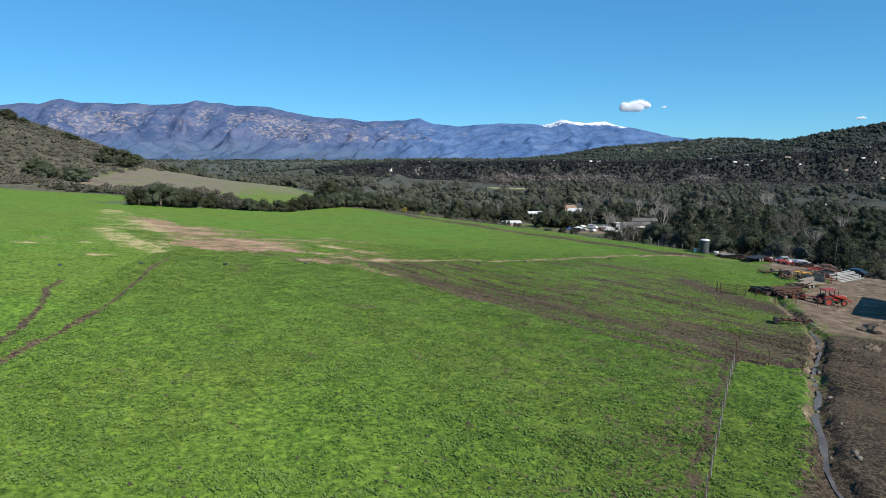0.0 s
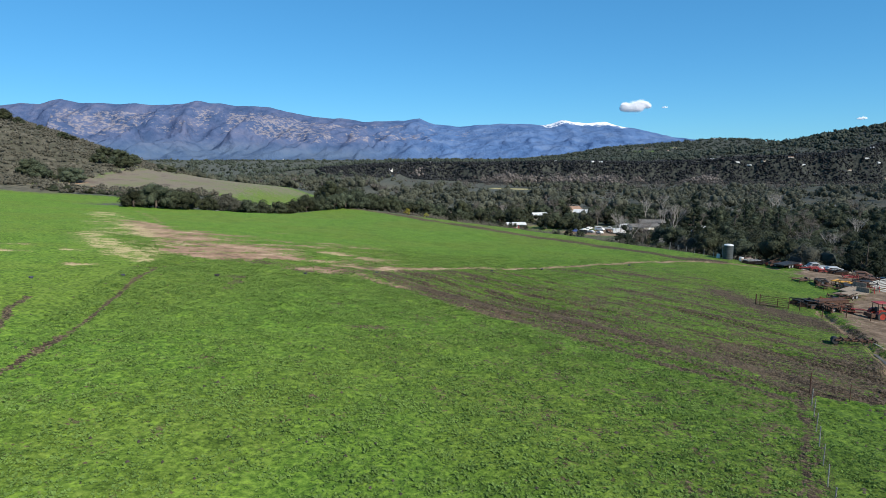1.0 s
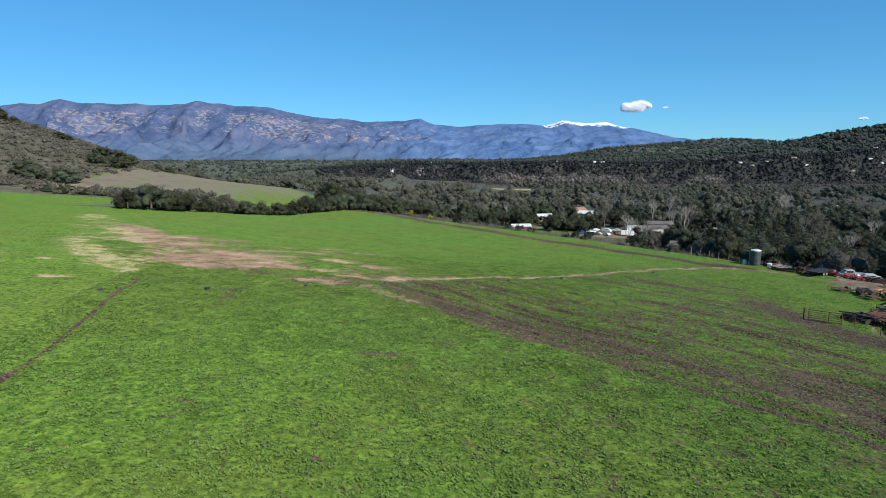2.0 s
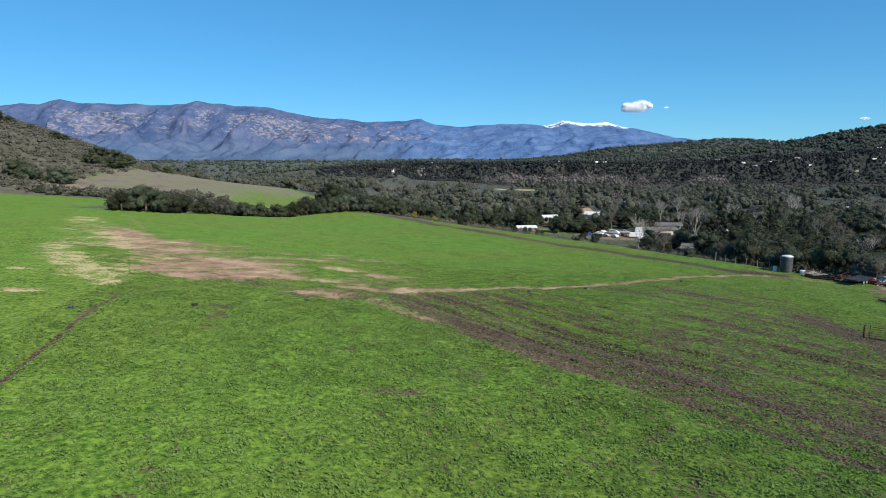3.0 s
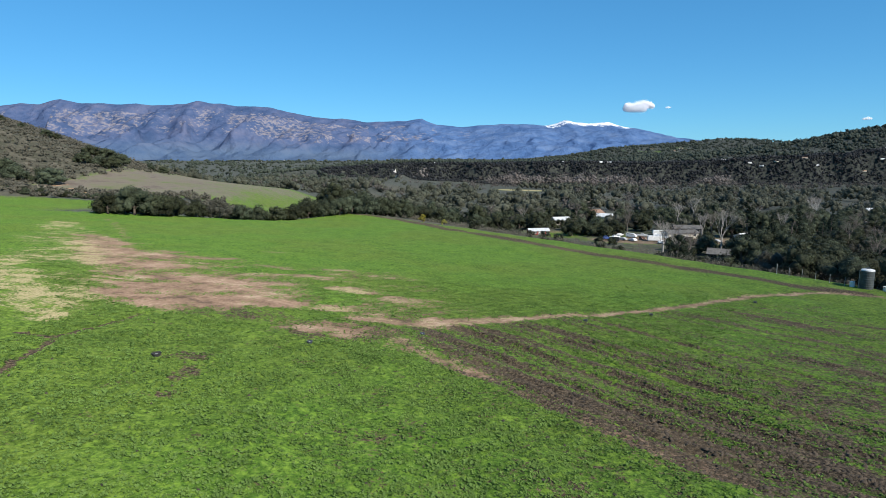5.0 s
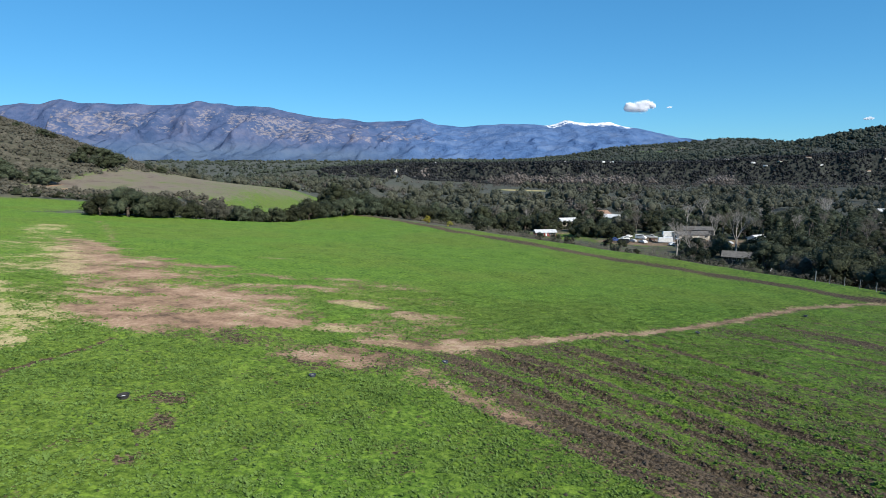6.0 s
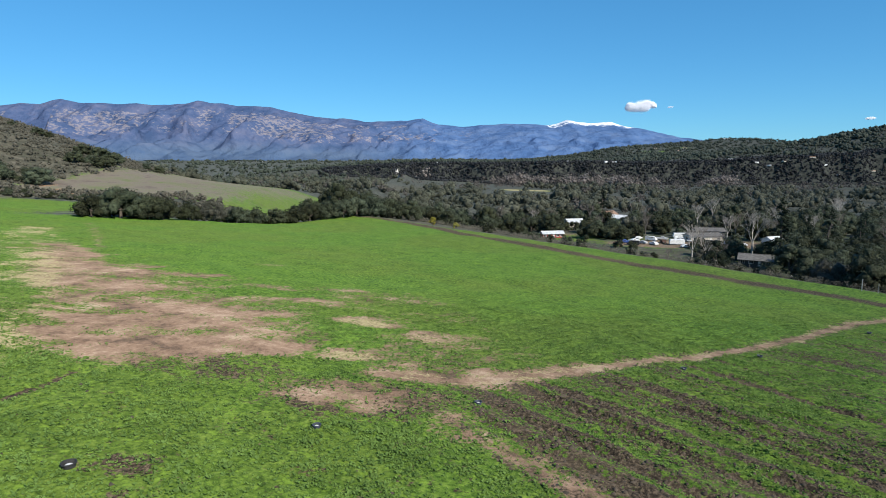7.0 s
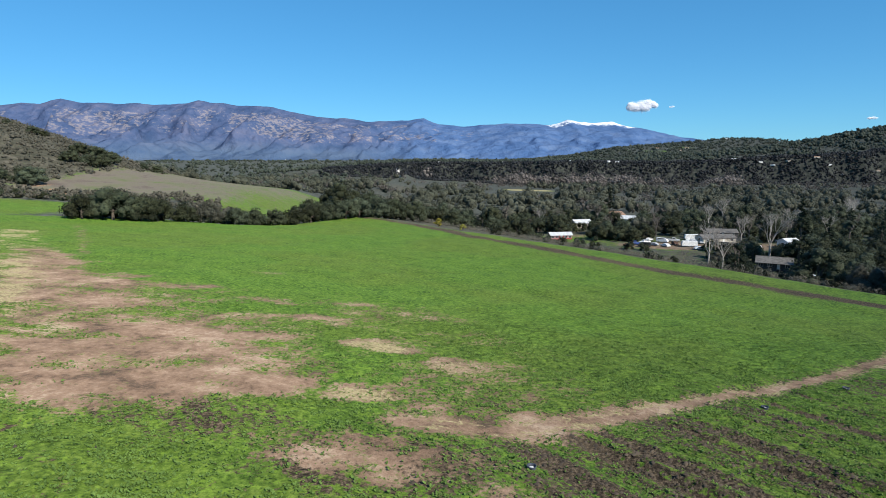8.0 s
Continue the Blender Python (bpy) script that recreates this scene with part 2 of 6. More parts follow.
    rows = 0.5 + 0.5 * np.sin((x * 0.22 + y) * 2.1 + 5 * patch + 2 * fine)
    swath = band(x + 3 * (patch - 0.5), y + 3 * (other - 0.5), STRAW_AXIS)
    straw = np.maximum(straw, smooth(-0.25, 0.4, swath) * (0.36 + 0.26 * (rows - 0.5) + 0.7 * (other - 0.5) + 0.4 * (fine - 0.5)))
    straw = np.maximum(straw, 0.42 - np.abs(trail - 0.55) / 1.2)
    straw = np.clip(straw, 0, 0.85) * inside
    straw = np.maximum(straw, smooth(9, 4, np.abs(bluff_edge(x, y) - 12)) * smooth(50, 80, x) * smooth(430, 330, x))
    straw = np.maximum(straw, np.clip(3 * spot(x, y, 100, 895, 42, 40, 0), 0, 1))
    wild = np.clip(smooth(-6, 3, past_edge(x, y) + (fine - 0.5) * 7) * (1 - smooth(-75, -105, x)), 0, 1)
    wild = np.maximum(wild, smooth(-2, 7, y - (263 - 0.17 * (x + 120) + 26 * smooth(-165, -240, x))) * smooth(-60, -100, x) + smooth(7, 13, y - (216 + 0.92 * (x + 114)) + (fine - 0.5) * 6) * smooth(-135, -118, x) * smooth(-40, -60, x))
    wild = np.maximum(wild, smooth(545, 580, y))
    wild = np.clip(wild, 0, 1) * (1 - smooth(0, 0.3, spot(x, y, 100, 895, 42, 40, 0)))
    meadow = smooth(-72, -96, x + 0.10 * (y - 340)) * smooth(288, 318, y) * smooth(560, 505, y) * smooth(-208, -194, x + 0.3 * np.maximum(0, y - 450) + 18 * (patch - 0.5))
    wild = wild * (1 - smooth(0.05, 0.5, meadow))
    meadow = meadow * (1 - 0.35 * smooth(-172, -122, x + 0.10 * (y - 400) + 40 * (patch - 0.5)) - 0.35 * smooth(-120, -106, x + 10 * (patch - 0.5)))
    yard = smooth(-1, 4, x - 36 - 0.42 * (y - 60)) * smooth(34, 44, y) * smooth(100, 92, y - 0.9 * (x - 60)) * smooth(62, 54, y - x)
    side = smooth(-1.0, 1.5, (x - 28) * 0.83 - (y - 45.5) * 0.55)
    gully = near_line(x, y, GULLY)
    yard = np.maximum(yard, 0.62 * smooth(1.1, 0.4, gully))
    bank = (0.80 + (patch - 0.5) * 0.9) * side * smooth(66, 54, y) * smooth(5, 30, y)
    mud = np.clip(np.maximum(mud, bank), 0, 1)
    yard = yard * (1 - 0.8 * smooth(0.3, 0.7, bank))
    yard = np.maximum(yard, smooth(14, 8, np.hypot((x - 72) / 1.3, (y - 108))))
    yard = np.maximum(yard, np.clip(3 * spot(x, y, 94, 315, 44, 16, -6), 0, 1))
    floor = smooth(48, 62, past_edge(x, y)) * smooth(430, 390, y) * smooth(-40, 0, x)
    yard = np.maximum(yard, (0.46 + 0.8 * (patch - 0.5)) * floor)
    yard = np.clip(yard, 0, 1) * np.where(x + y > 40, 1, 0)
    lot = np.clip(3 * spot(x, y, 94, 315, 44, 16, -6), 0, 1)
    green = np.clip(3 * spot(x, y, 46, 338, 20, 12, 0), 0, 1)
    wild = wild * (1 - 0.25 * floor) * (1 - 0.8 * lawn(x, y)) * (1 - lot) * (1 - green)
    scrub = 0.9 * smooth(-7, 2, past_edge(x, y)) * smooth(85, 62, past_edge(x, y)) * smooth(-70, -40, x)
    scrub = np.maximum(scrub, (0.62 + 0.9 * (patch - 0.5)) * smooth(40, 60, past_edge(x, y)) * smooth(150, 120, past_edge(x, y)) * smooth(-60, -20, x))
    scrub = scrub + smooth(-150, -185, x) * smooth(255, 275, y) * smooth(700, 600, y) * (1 - meadow)
    scrub = np.maximum(scrub, 0.85 * smooth(0.58, 0.68, fnoise(x, y, 120, 52, 3)) * smooth(410, 430, y) * smooth(1010, 980, y) * smooth(-100, -60, x))
    scrub = scrub * (1 - lot) * (1 - green)
    track = 1.2 - near_line(x, y, [(-205, 338), (-195, 331), (-180, 317), (-161, 300), (-145, 285.5), (-138, 281)]) / 1.8
    be = bluff_edge(x, y)
    face = smooth(-52, -40, be) * smooth(2, -5, be) * smooth(-450, -200, x)
    wild, scrub = np.maximum(wild, face), scrub * (1 - face)
    return dict(scrub=np.clip(scrub, 0, 1), worn=np.clip(worn * inside, 0, 1), track=np.clip(track, 0, 1), mud=mud, bare=bare, straw=straw, wild=wild, meadow=np.clip(meadow, 0, 1), yard=yard)


def ground_height(x, y):
    """The land with its gully, ruts and worn paths cut in."""
    z = land(x, y)
    g = near_line(x, y, GULLY)
    g = g + 0.9 * (fnoise(x, y, 1.6, 61, 3) - 0.5)
    z = z - 0.45 * smooth(0.95, 0.30, g) + 0.06 * smooth(2.2, 1.1, g) * smooth(0.7, 1.1, g)
    for path in RILLS:
        z = z - 0.12 * smooth(0.8, 0.2, near_line(x, y, path))
    z = z - 0.10 * smooth(1.6, 0.6, near_line(x, y, TRAIL))
    north = tilled(x, y)
    worked = smooth(-0.3, 1.2, north) * smooth(-17, -8, x) * smooth(40, 34, x) * smooth(4, -5, y - 99.7 - 0.62 * (x - 4))
    z = z + worked * (0.36 * (streaks(x, y, 1.25, 83, 15) - 0.5) * smooth(44, 8, north) + 0.10 * (fnoise(x, y, 0.9, 85, 2) - 0.5) - 0.28 * tractor_ruts(x, y, north))
    # clumps in the pasture
    sward = (1 - 0.7 * worked) * smooth(0.9, 2.0, g) * smooth(130, 100, y) * smooth(62, 45, np.abs(x))
    z = z + sward * (0.05 * (fnoise(x, y, 1.5, 65, 2) - 0.5) + 0.09 * (fnoise(x, y, 0.7, 67, 1) - 0.5))
    return z


def gz(x, y):
    return float(ground_height(np.array([float(x)]), np.array([float(y)]))[0])


# ---- building helpers ----
def make_mesh(name, verts, faces, material=None, smooth_shade=False):
    me = bpy.data.meshes.new(name)
    verts, faces = np.asarray(verts, np.float32), np.asarray(faces, np.int32)
    n, k = faces.shape
    me.vertices.add(len(verts))
    me.vertices.foreach_set("co", verts.ravel())
    me.loops.add(n * k)
    me.loops.foreach_set("vertex_index", faces.ravel())
    me.polygons.add(n)
    me.polygons.foreach_set("loop_start", np.arange(0, n * k, k, dtype=np.int32))
    me.polygons.foreach_set("loop_total", np.full(n, k, np.int32))
    if smooth_shade:
        me.polygons.foreach_set("use_smooth", np.ones(n, bool))
    me.update()
    me.validate()
    if material:
        me.materials.append(material)
    return me


def put(name, me, parent=None, label="", m=None):
    ob = new(name, me)
    if parent:
        ob.parent = parent
    if m is not None:
        ob.matrix_basis = m
    if label:
        ob["label"] = label
    return ob


def part(name, bm, material, parent, label="", bevel=0.0):
    """Links a bmesh as one mesh object under a thing or a part."""
    if bevel:
        bmesh.ops.bevel(bm, geom=list(bm.edges), offset=bevel, segments=1, affect="EDGES", clamp_overlap=True)
    me = bpy.data.meshes.new(name)
    bm.to_mesh(me)
    bm.free()
    if material:
        me.materials.append(material)
    return put(name, me, parent, label)


def box(bm, cx, cy, cz, sx, sy, sz, m=None):
    made = bmesh.ops.create_cube(bm, size=1.0, matrix=(m or Matrix()) @ Matrix.Translation((cx, cy, cz)) @ Matrix.Diagonal((sx, sy, sz, 1)))
    return made["verts"]


def rod(bm, a, b, r, r2=None, seg=8):
    a, b = Vector(a), Vector(b)
    d = b - a
    m = Matrix.Translation((a + b) / 2) @ d.to_track_quat("Z", "Y").to_matrix().to_4x4()
    bmesh.ops.create_cone(bm, cap_ends=True, segments=seg, radius1=r, radius2=r if r2 is None else r2, depth=d.length, matrix=m)


def one_box(*a, m=None):
    bm = bmesh.new()
    box(bm, *a, m=m)
    return bm


def one_rod(a, b, r, r2=None, seg=8):
    bm = bmesh.new()
    rod(bm, a, b, r, r2, seg)
    return bm


def wheel_mesh(r, w, seg=18):
    """A tyre round the x axis with a rounded shoulder."""
    bm = bmesh.new()
    prof = [(r * 0.58, -w * 0.42), (r * 0.8, -w * 0.5), (r * 0.96, -w * 0.42), (r, -w * 0.2), (r, w * 0.2), (r * 0.96, w * 0.42), (r * 0.8, w * 0.5), (r * 0.58, w * 0.42)]
    rings = []
    for k in range(seg):
        a = 2 * math.pi * k / seg
        rings.append([bm.verts.new((x, q * math.cos(a), q * math.sin(a))) for q, x in prof])
    for k in range(seg):
        p, q = rings[k], rings[(k + 1) % seg]
        for i in range(len(prof)):
            j = (i + 1) % len(prof)
            bm.faces.new((p[i], p[j], q[j], q[i]))
    return bm


def add_wheel(parent, at, r, w, tyre, rim_mat, name="wheel"):
    wheel = part(name, wheel_mesh(r, w), tyre, parent)
    wheel.location = at
    rim = part("rim", one_rod((-w * 0.36, 0, 0), (w * 0.36, 0, 0), r * 0.6, seg=14), rim_mat, wheel)
    return wheel


def empty(name, m, label, category, group="", kind=""):
    ob = new(name)
    ob.empty_display_size = 0.3
    ob.matrix_basis = m
    return tagged(ob, label, category, group, kind)


# ---- materials ----
class Nodes:
    def __init__(self, name):
        self.mat = bpy.data.materials.new(name)
        self.mat.use_nodes = True
        self.t = self.mat.node_tree
        self.shader = self.t.nodes["Principled BSDF"]
        self.where = self.t.nodes.new("ShaderNodeNewGeometry").outputs["Position"]
        self.local = None

    def link(self, a, b):
        self.t.links.new(a, b)

    def feed(self, socket, v):
        if isinstance(v, (int, float)):
            socket.default_value = v
        elif isinstance(v, tuple):
            socket.default_value = (*v, 1) if len(v) == 3 and len(socket.default_value) == 4 else v
        else:
            self.link(v, socket)

    def scaled(self, sx, sy, sz, turn=0.0):
        """The place turned about z, then scaled."""
        spun, n = self.t.nodes.new("ShaderNodeMapping"), self.t.nodes.new("ShaderNodeMapping")
        spun.inputs["Rotation"].default_value = (0, 0, radians(turn))
        n.inputs["Scale"].default_value = (sx, sy, sz)
        self.link(self.local or self.where, spun.inputs["Vector"])
        self.link(spun.outputs[0], n.inputs["Vector"])
        return n.outputs[0]

    def noise(self, scale, detail=4, rough=0.6, at=None):
        n = self.t.nodes.new("ShaderNodeTexNoise")
        n.inputs["Scale"].default_value, n.inputs["Detail"].default_value, n.inputs["Roughness"].default_value = scale, detail, rough
        self.link(at or self.local or self.where, n.inputs["Vector"])
        return n.outputs["Fac"]

    def cells(self, scale, at=None, out="Distance"):
        n = self.t.nodes.new("ShaderNodeTexVoronoi")
        n.inputs["Scale"].default_value = scale
        self.link(at or self.local or self.where, n.inputs["Vector"])
        return n.outputs[out]

    def attr(self, name):
        n = self.t.nodes.new("ShaderNodeAttribute")
        n.attribute_name = name
        return n.outputs["Fac"]

    def math(self, op, a, b=0.0, c=0.0):
        n = self.t.nodes.new("ShaderNodeMath")
        n.operation = op
        for s, v in zip(n.inputs, (a, b, c)):
            self.feed(s, v)
        return n.outputs[0]

    def step(self, v, a, b, lo=0.0, hi=1.0):
        n = self.t.nodes.new("ShaderNodeMapRange")
        n.interpolation_type = "SMOOTHSTEP"
        for s, q in zip(n.inputs, (v, a, b, lo, hi)):
            self.feed(s, q)
        return n.outputs[0]

    def mix(self, f, a, b):
        n = self.t.nodes.new("ShaderNodeMix")
        n.data_type = "RGBA"
        self.feed(n.inputs[0], f)
        self.feed(n.inputs[6], a)
        self.feed(n.inputs[7], b)
        return n.outputs[2]

    def ramp(self, f, *stops):
        n = self.t.nodes.new("ShaderNodeValToRGB")
        e = n.color_ramp.elements
        while len(e) < len(stops):
            e.new(0.5)
        for k, (p, col) in enumerate(stops):
            e[k].position, e[k].color = p, (*col, 1)
        self.link(f, n.inputs[0])
        return n.outputs[0]

    def bump(self, height, distance, strength=1.0):
        n = self.t.nodes.new("ShaderNodeBump")
        n.inputs["Strength"].default_value, n.inputs["Distance"].default_value = strength, distance
        self.link(height, n.inputs["Height"])
        self.link(n.outputs[0], self.shader.inputs["Normal"])

    def done(self, colour, rough=0.8, metal=0.0, spec=0.5, coarse=0.0):
        self.feed(self.shader.inputs["Base Color"], colour)
        self.feed(self.shader.inputs["Roughness"], rough)
        self.feed(self.shader.inputs["Metallic"], metal)
        self.shader.inputs["Specular IOR Level"].default_value = spec
        self.shader.inputs["Diffuse Roughness"].default_value = coarse
        return self.mat


def surface(name, a, b, scale=3.0, rough=0.7, metal=0.0, grain=25.0, depth=0.004):
    """A worn surface between two colours, with stains and fine grain."""
    n = Nodes(name)
    tc = n.t.nodes.new("ShaderNodeTexCoord")
    n.local = tc.outputs["Object"]
    big, small = n.noise(scale, 5), n.noise(grain, 3)
    f = n.math("ADD", n.math("MULTIPLY", n.step(big, 0.35, 0.68), 0.75), n.math("MULTIPLY", small, 0.25))
    n.bump(small, depth)
    return n.done(n.mix(f, a, b), rough, metal)


def foliage(name, dark, light, rough=0.6, through_light=0.2, vary=1.0, spots=0.25, leafy=1.1, relief=1.0):
    """Leaves whose tone drifts clump by clump and tree by tree."""
    n = Nodes(name)
    geo = n.t.nodes.new("ShaderNodeNewGeometry").outputs["Random Per Island"]
    info = n.t.nodes.new("ShaderNodeObjectInfo").outputs["Random"]
    fine = n.noise(leafy, 5, 0.7)
    f = n.math("ADD", n.math("MULTIPLY", geo, 0.28), n.math("MULTIPLY", n.step(n.noise(spots, 4), 0.33, 0.67), 0.34))
    f = n.math("ADD", f, n.math("MULTIPLY", n.step(fine, 0.34, 0.66), 0.38))
    if leafy < 2.5:
        n.bump(fine, relief / leafy, 1.0)
    col = n.mix(f, dark, light)
    info = n.math("MULTIPLY_ADD", info, vary, 0.5 - 0.5 * vary)
    shift = n.math("MULTIPLY_ADD", info, 0.9, 0.6)
    hsv = n.t.nodes.new("ShaderNodeHueSaturation")
    n.link(shift, hsv.inputs["Value"])
    n.link(n.math("MULTIPLY_ADD", info, 0.045, 0.475), hsv.inputs["Hue"])
    n.link(n.math("MULTIPLY_ADD", info, -0.3, 1.05), hsv.inputs["Saturation"])
    n.link(col, hsv.inputs["Color"])
    thin = n.t.nodes.new("ShaderNodeBsdfTranslucent")
    n.link(hsv.outputs[0], thin.inputs[0])
    both = n.t.nodes.new("ShaderNodeMixShader")
    both.inputs[0].default_value = through_light
    n.link(n.shader.outputs[0], both.inputs[1])
    n.link(thin.outputs[0], both.inputs[2])
    n.link(both.outputs[0], n.t.nodes["Material Output"].inputs[0])
    return n.done(hsv.outputs[0], rough, 0.0, 0.25, 0.8)


def make_ground():
    n = Nodes("pasture_and_soil")
    big, mid = n.noise(0.035, 4), n.noise(0.33, 5)
    leaf = n.cells(7.0)
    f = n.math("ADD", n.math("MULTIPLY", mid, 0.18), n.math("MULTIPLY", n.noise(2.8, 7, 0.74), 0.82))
    # shade in gaps between leaf clumps and their lit tips, painted into the greens
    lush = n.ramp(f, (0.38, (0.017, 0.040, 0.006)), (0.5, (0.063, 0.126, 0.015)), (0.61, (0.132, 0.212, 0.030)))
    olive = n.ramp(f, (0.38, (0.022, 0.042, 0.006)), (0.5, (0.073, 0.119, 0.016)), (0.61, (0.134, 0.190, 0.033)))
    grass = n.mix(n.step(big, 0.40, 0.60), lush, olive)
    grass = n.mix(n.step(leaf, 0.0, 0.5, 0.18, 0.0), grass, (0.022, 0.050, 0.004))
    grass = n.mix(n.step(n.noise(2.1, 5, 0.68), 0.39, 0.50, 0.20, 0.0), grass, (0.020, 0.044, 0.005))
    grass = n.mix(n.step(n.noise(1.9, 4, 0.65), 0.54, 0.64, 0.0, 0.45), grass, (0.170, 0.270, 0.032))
    soil = n.ramp(n.noise(4.5, 7, 0.75), (0.38, (0.012, 0.0090, 0.006)), (0.5, (0.050, 0.037, 0.024)), (0.61, (0.150, 0.112, 0.073)))
    soil = n.mix(n.step(n.noise(0.12, 4), 0.50, 0.66, 0.0, 0.35), soil, (0.130, 0.096, 0.060))
    crumbs = n.math("ADD", n.math("MULTIPLY", n.noise(0.3, 4, 0.6), 0.55), n.math("MULTIPLY", n.noise(2.2, 8, 0.78), 0.45))
    tan = n.ramp(crumbs, (0.38, (0.070, 0.050, 0.035)), (0.46, (0.162, 0.105, 0.070)), (0.54, (0.245, 0.164, 0.112)), (0.62, (0.345, 0.258, 0.182)))
    pale = n.ramp(n.noise(6.0, 5), (0.3, (0.185, 0.155, 0.070)), (0.7, (0.375, 0.320, 0.180)))
    dirt = n.ramp(n.noise(0.7, 9, 0.7), (0.32, (0.070, 0.048, 0.032)), (0.52, (0.169, 0.121, 0.083)), (0.68, (0.315, 0.237, 0.171)))
    brush = n.ramp(n.noise(0.22, 7, 0.75), (0.34, (0.022, 0.025, 0.021)), (0.5, (0.053, 0.057, 0.048)), (0.64, (0.104, 0.106, 0.088)))
    grey = n.ramp(n.noise(0.06, 9, 0.74), (0.36, (0.094, 0.074, 0.060)), (0.46, (0.132, 0.112, 0.088)), (0.56, (0.118, 0.112, 0.070)), (0.66, (0.082, 0.106, 0.036)))
    chaparral = n.ramp(n.noise(0.16, 8, 0.75), (0.36, (0.034, 0.036, 0.024)), (0.5, (0.066, 0.062, 0.045)), (0.64, (0.112, 0.100, 0.076)))
    orange = n.ramp(n.noise(0.6, 5), (0.35, (0.208, 0.120, 0.064)), (0.65, (0.336, 0.216, 0.128)))

    def spread(*parts):
        """A weighted sum of noises, stretched to about 0..1."""
        total = None
        for w, v in parts:
            v = n.math("MULTIPLY", v, w)
            total = v if total is None else n.math("ADD", total, v)
        return n.math("MULTIPLY_ADD", total, 4.4, -1.7)

    ragged = spread((0.4, n.noise(0.55, 4)), (0.6, n.noise(3.4, 6, 0.7)))
    ruts = spread((0.40, n.noise(1.0, 5, 0.65, n.scaled(0.13, 1.2, 1, 48))), (0.60, n.noise(2.6, 7, 0.75)))

    def over(below, above, name, cut, edge=0.10):
        v = n.math("SUBTRACT", n.attr(name), cut)
        keep = n.step(n.attr(name), 0.01, 0.06)
        return n.mix(n.math("MULTIPLY", n.step(v, -edge, edge), keep), below, above)

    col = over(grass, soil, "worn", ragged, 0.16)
    col = over(col, soil, "mud", ruts)
    col = over(col, tan, "bare", ragged, 0.24)
    col = over(col, pale, "straw", ragged, 0.22)
    col = over(col, dirt, "yard", ragged)
    col = over(col, brush, "wild", ragged)
    col = over(col, chaparral, "scrub", ragged)
    col = over(col, grey, "meadow", ragged)
    col = over(col, orange, "track", ragged)
    h = n.math("ADD", n.math("MULTIPLY", n.noise(2.2, 6, 0.66), 2.4), n.math("MULTIPLY", n.math("SUBTRACT", 0.6, leaf), 0.6))
    h = n.math("ADD", h, n.math("MULTIPLY", n.math("MULTIPLY", n.math("ADD", ruts, n.math("MULTIPLY", n.noise(5.0, 5, 0.7), 1.6)), n.attr("mud")), 1.5))
    n.bump(h, 0.06, 0.6)
    return n.done(col, 0.9, 0.0, 0.15, 1.0)


def make_mountain():
    n = Nodes("mountain_rock_chaparral_haze")
    at = n.scaled(1, 1, 1.6)
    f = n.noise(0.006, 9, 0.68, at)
    # distance haze is painted into these blue ramps, paler at the foot
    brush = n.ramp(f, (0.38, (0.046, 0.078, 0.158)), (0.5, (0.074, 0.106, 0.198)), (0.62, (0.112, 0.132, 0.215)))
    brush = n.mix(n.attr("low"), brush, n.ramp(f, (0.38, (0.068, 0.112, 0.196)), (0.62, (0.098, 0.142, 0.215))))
    # bluer ramp paints thicker haze over the farther right-hand range
    brush = n.mix(n.attr("east_haze"), brush, n.ramp(f, (0.36, (0.062, 0.128, 0.270)), (0.5, (0.084, 0.155, 0.305)), (0.64, (0.112, 0.180, 0.315))))
    slant = n.noise(0.028, 8, 0.72, n.scaled(1, 1, 2.0, 0))
    rock = n.step(n.math("ADD", slant, n.math("MULTIPLY", n.attr("rock"), 0.20)), 0.655, 0.77, 0.0, 0.7)
    col = n.mix(rock, brush, (0.30, 0.262, 0.262))
    snow = n.step(n.math("ADD", n.attr("snow"), n.math("MULTIPLY", n.noise(0.020, 9, 0.8), 2.0)), 1.80, 2.0)
    col = n.mix(snow, col, (0.86, 0.88, 0.92))
    n.bump(n.noise(0.012, 7, 0.6), 34, 1.0)
    return n.done(col, 0.95, 0.0, 0.1)


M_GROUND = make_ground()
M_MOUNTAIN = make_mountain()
M_OAK = foliage("oak_leaves", (0.006, 0.010, 0.004), (0.092, 0.110, 0.050))
M_GREY_LEAF = foliage("grey_willow_leaves", (0.050, 0.052, 0.034), (0.125, 0.120, 0.085))
M_CONIFER = foliage("conifer_needles", (0.007, 0.015, 0.006), (0.034, 0.052, 0.022))
M_YELLOW = foliage("yellow_blossom", (0.10, 0.11, 0.01), (0.40, 0.36, 0.03))
M_TUFT = foliage("pasture_leaves", (0.052, 0.112, 0.012), (0.198, 0.330, 0.050), 0.85, 0.33, 0.0, 0.4, 3.0)
M_VALLEY = foliage("valley_wood_leaves", (0.018, 0.024, 0.014), (0.142, 0.146, 0.094), 0.6, 0.2, 0.0, 0.05, 0.9, 0.6)
# the bluff face's shade and distance haze are put into this dark bluish colour
M_BLUFF = foliage("shaded_hazy_bluff_leaves", (0.013, 0.015, 0.018), (0.044, 0.047, 0.050), 0.6, 0.2, 0.0, 0.03, 0.4, 0.4)
M_FOOT = foliage("riverside_bare_twigs", (0.085, 0.076, 0.066), (0.255, 0.215, 0.190), 0.8, 0.1, 0.0, 0.05, 0.6, 0.4)
M_HILL = foliage("hill_wood_leaves", (0.025, 0.036, 0.026), (0.090, 0.108, 0.072), 0.6, 0.2, 0.0, 0.012, 0.25, 0.3)
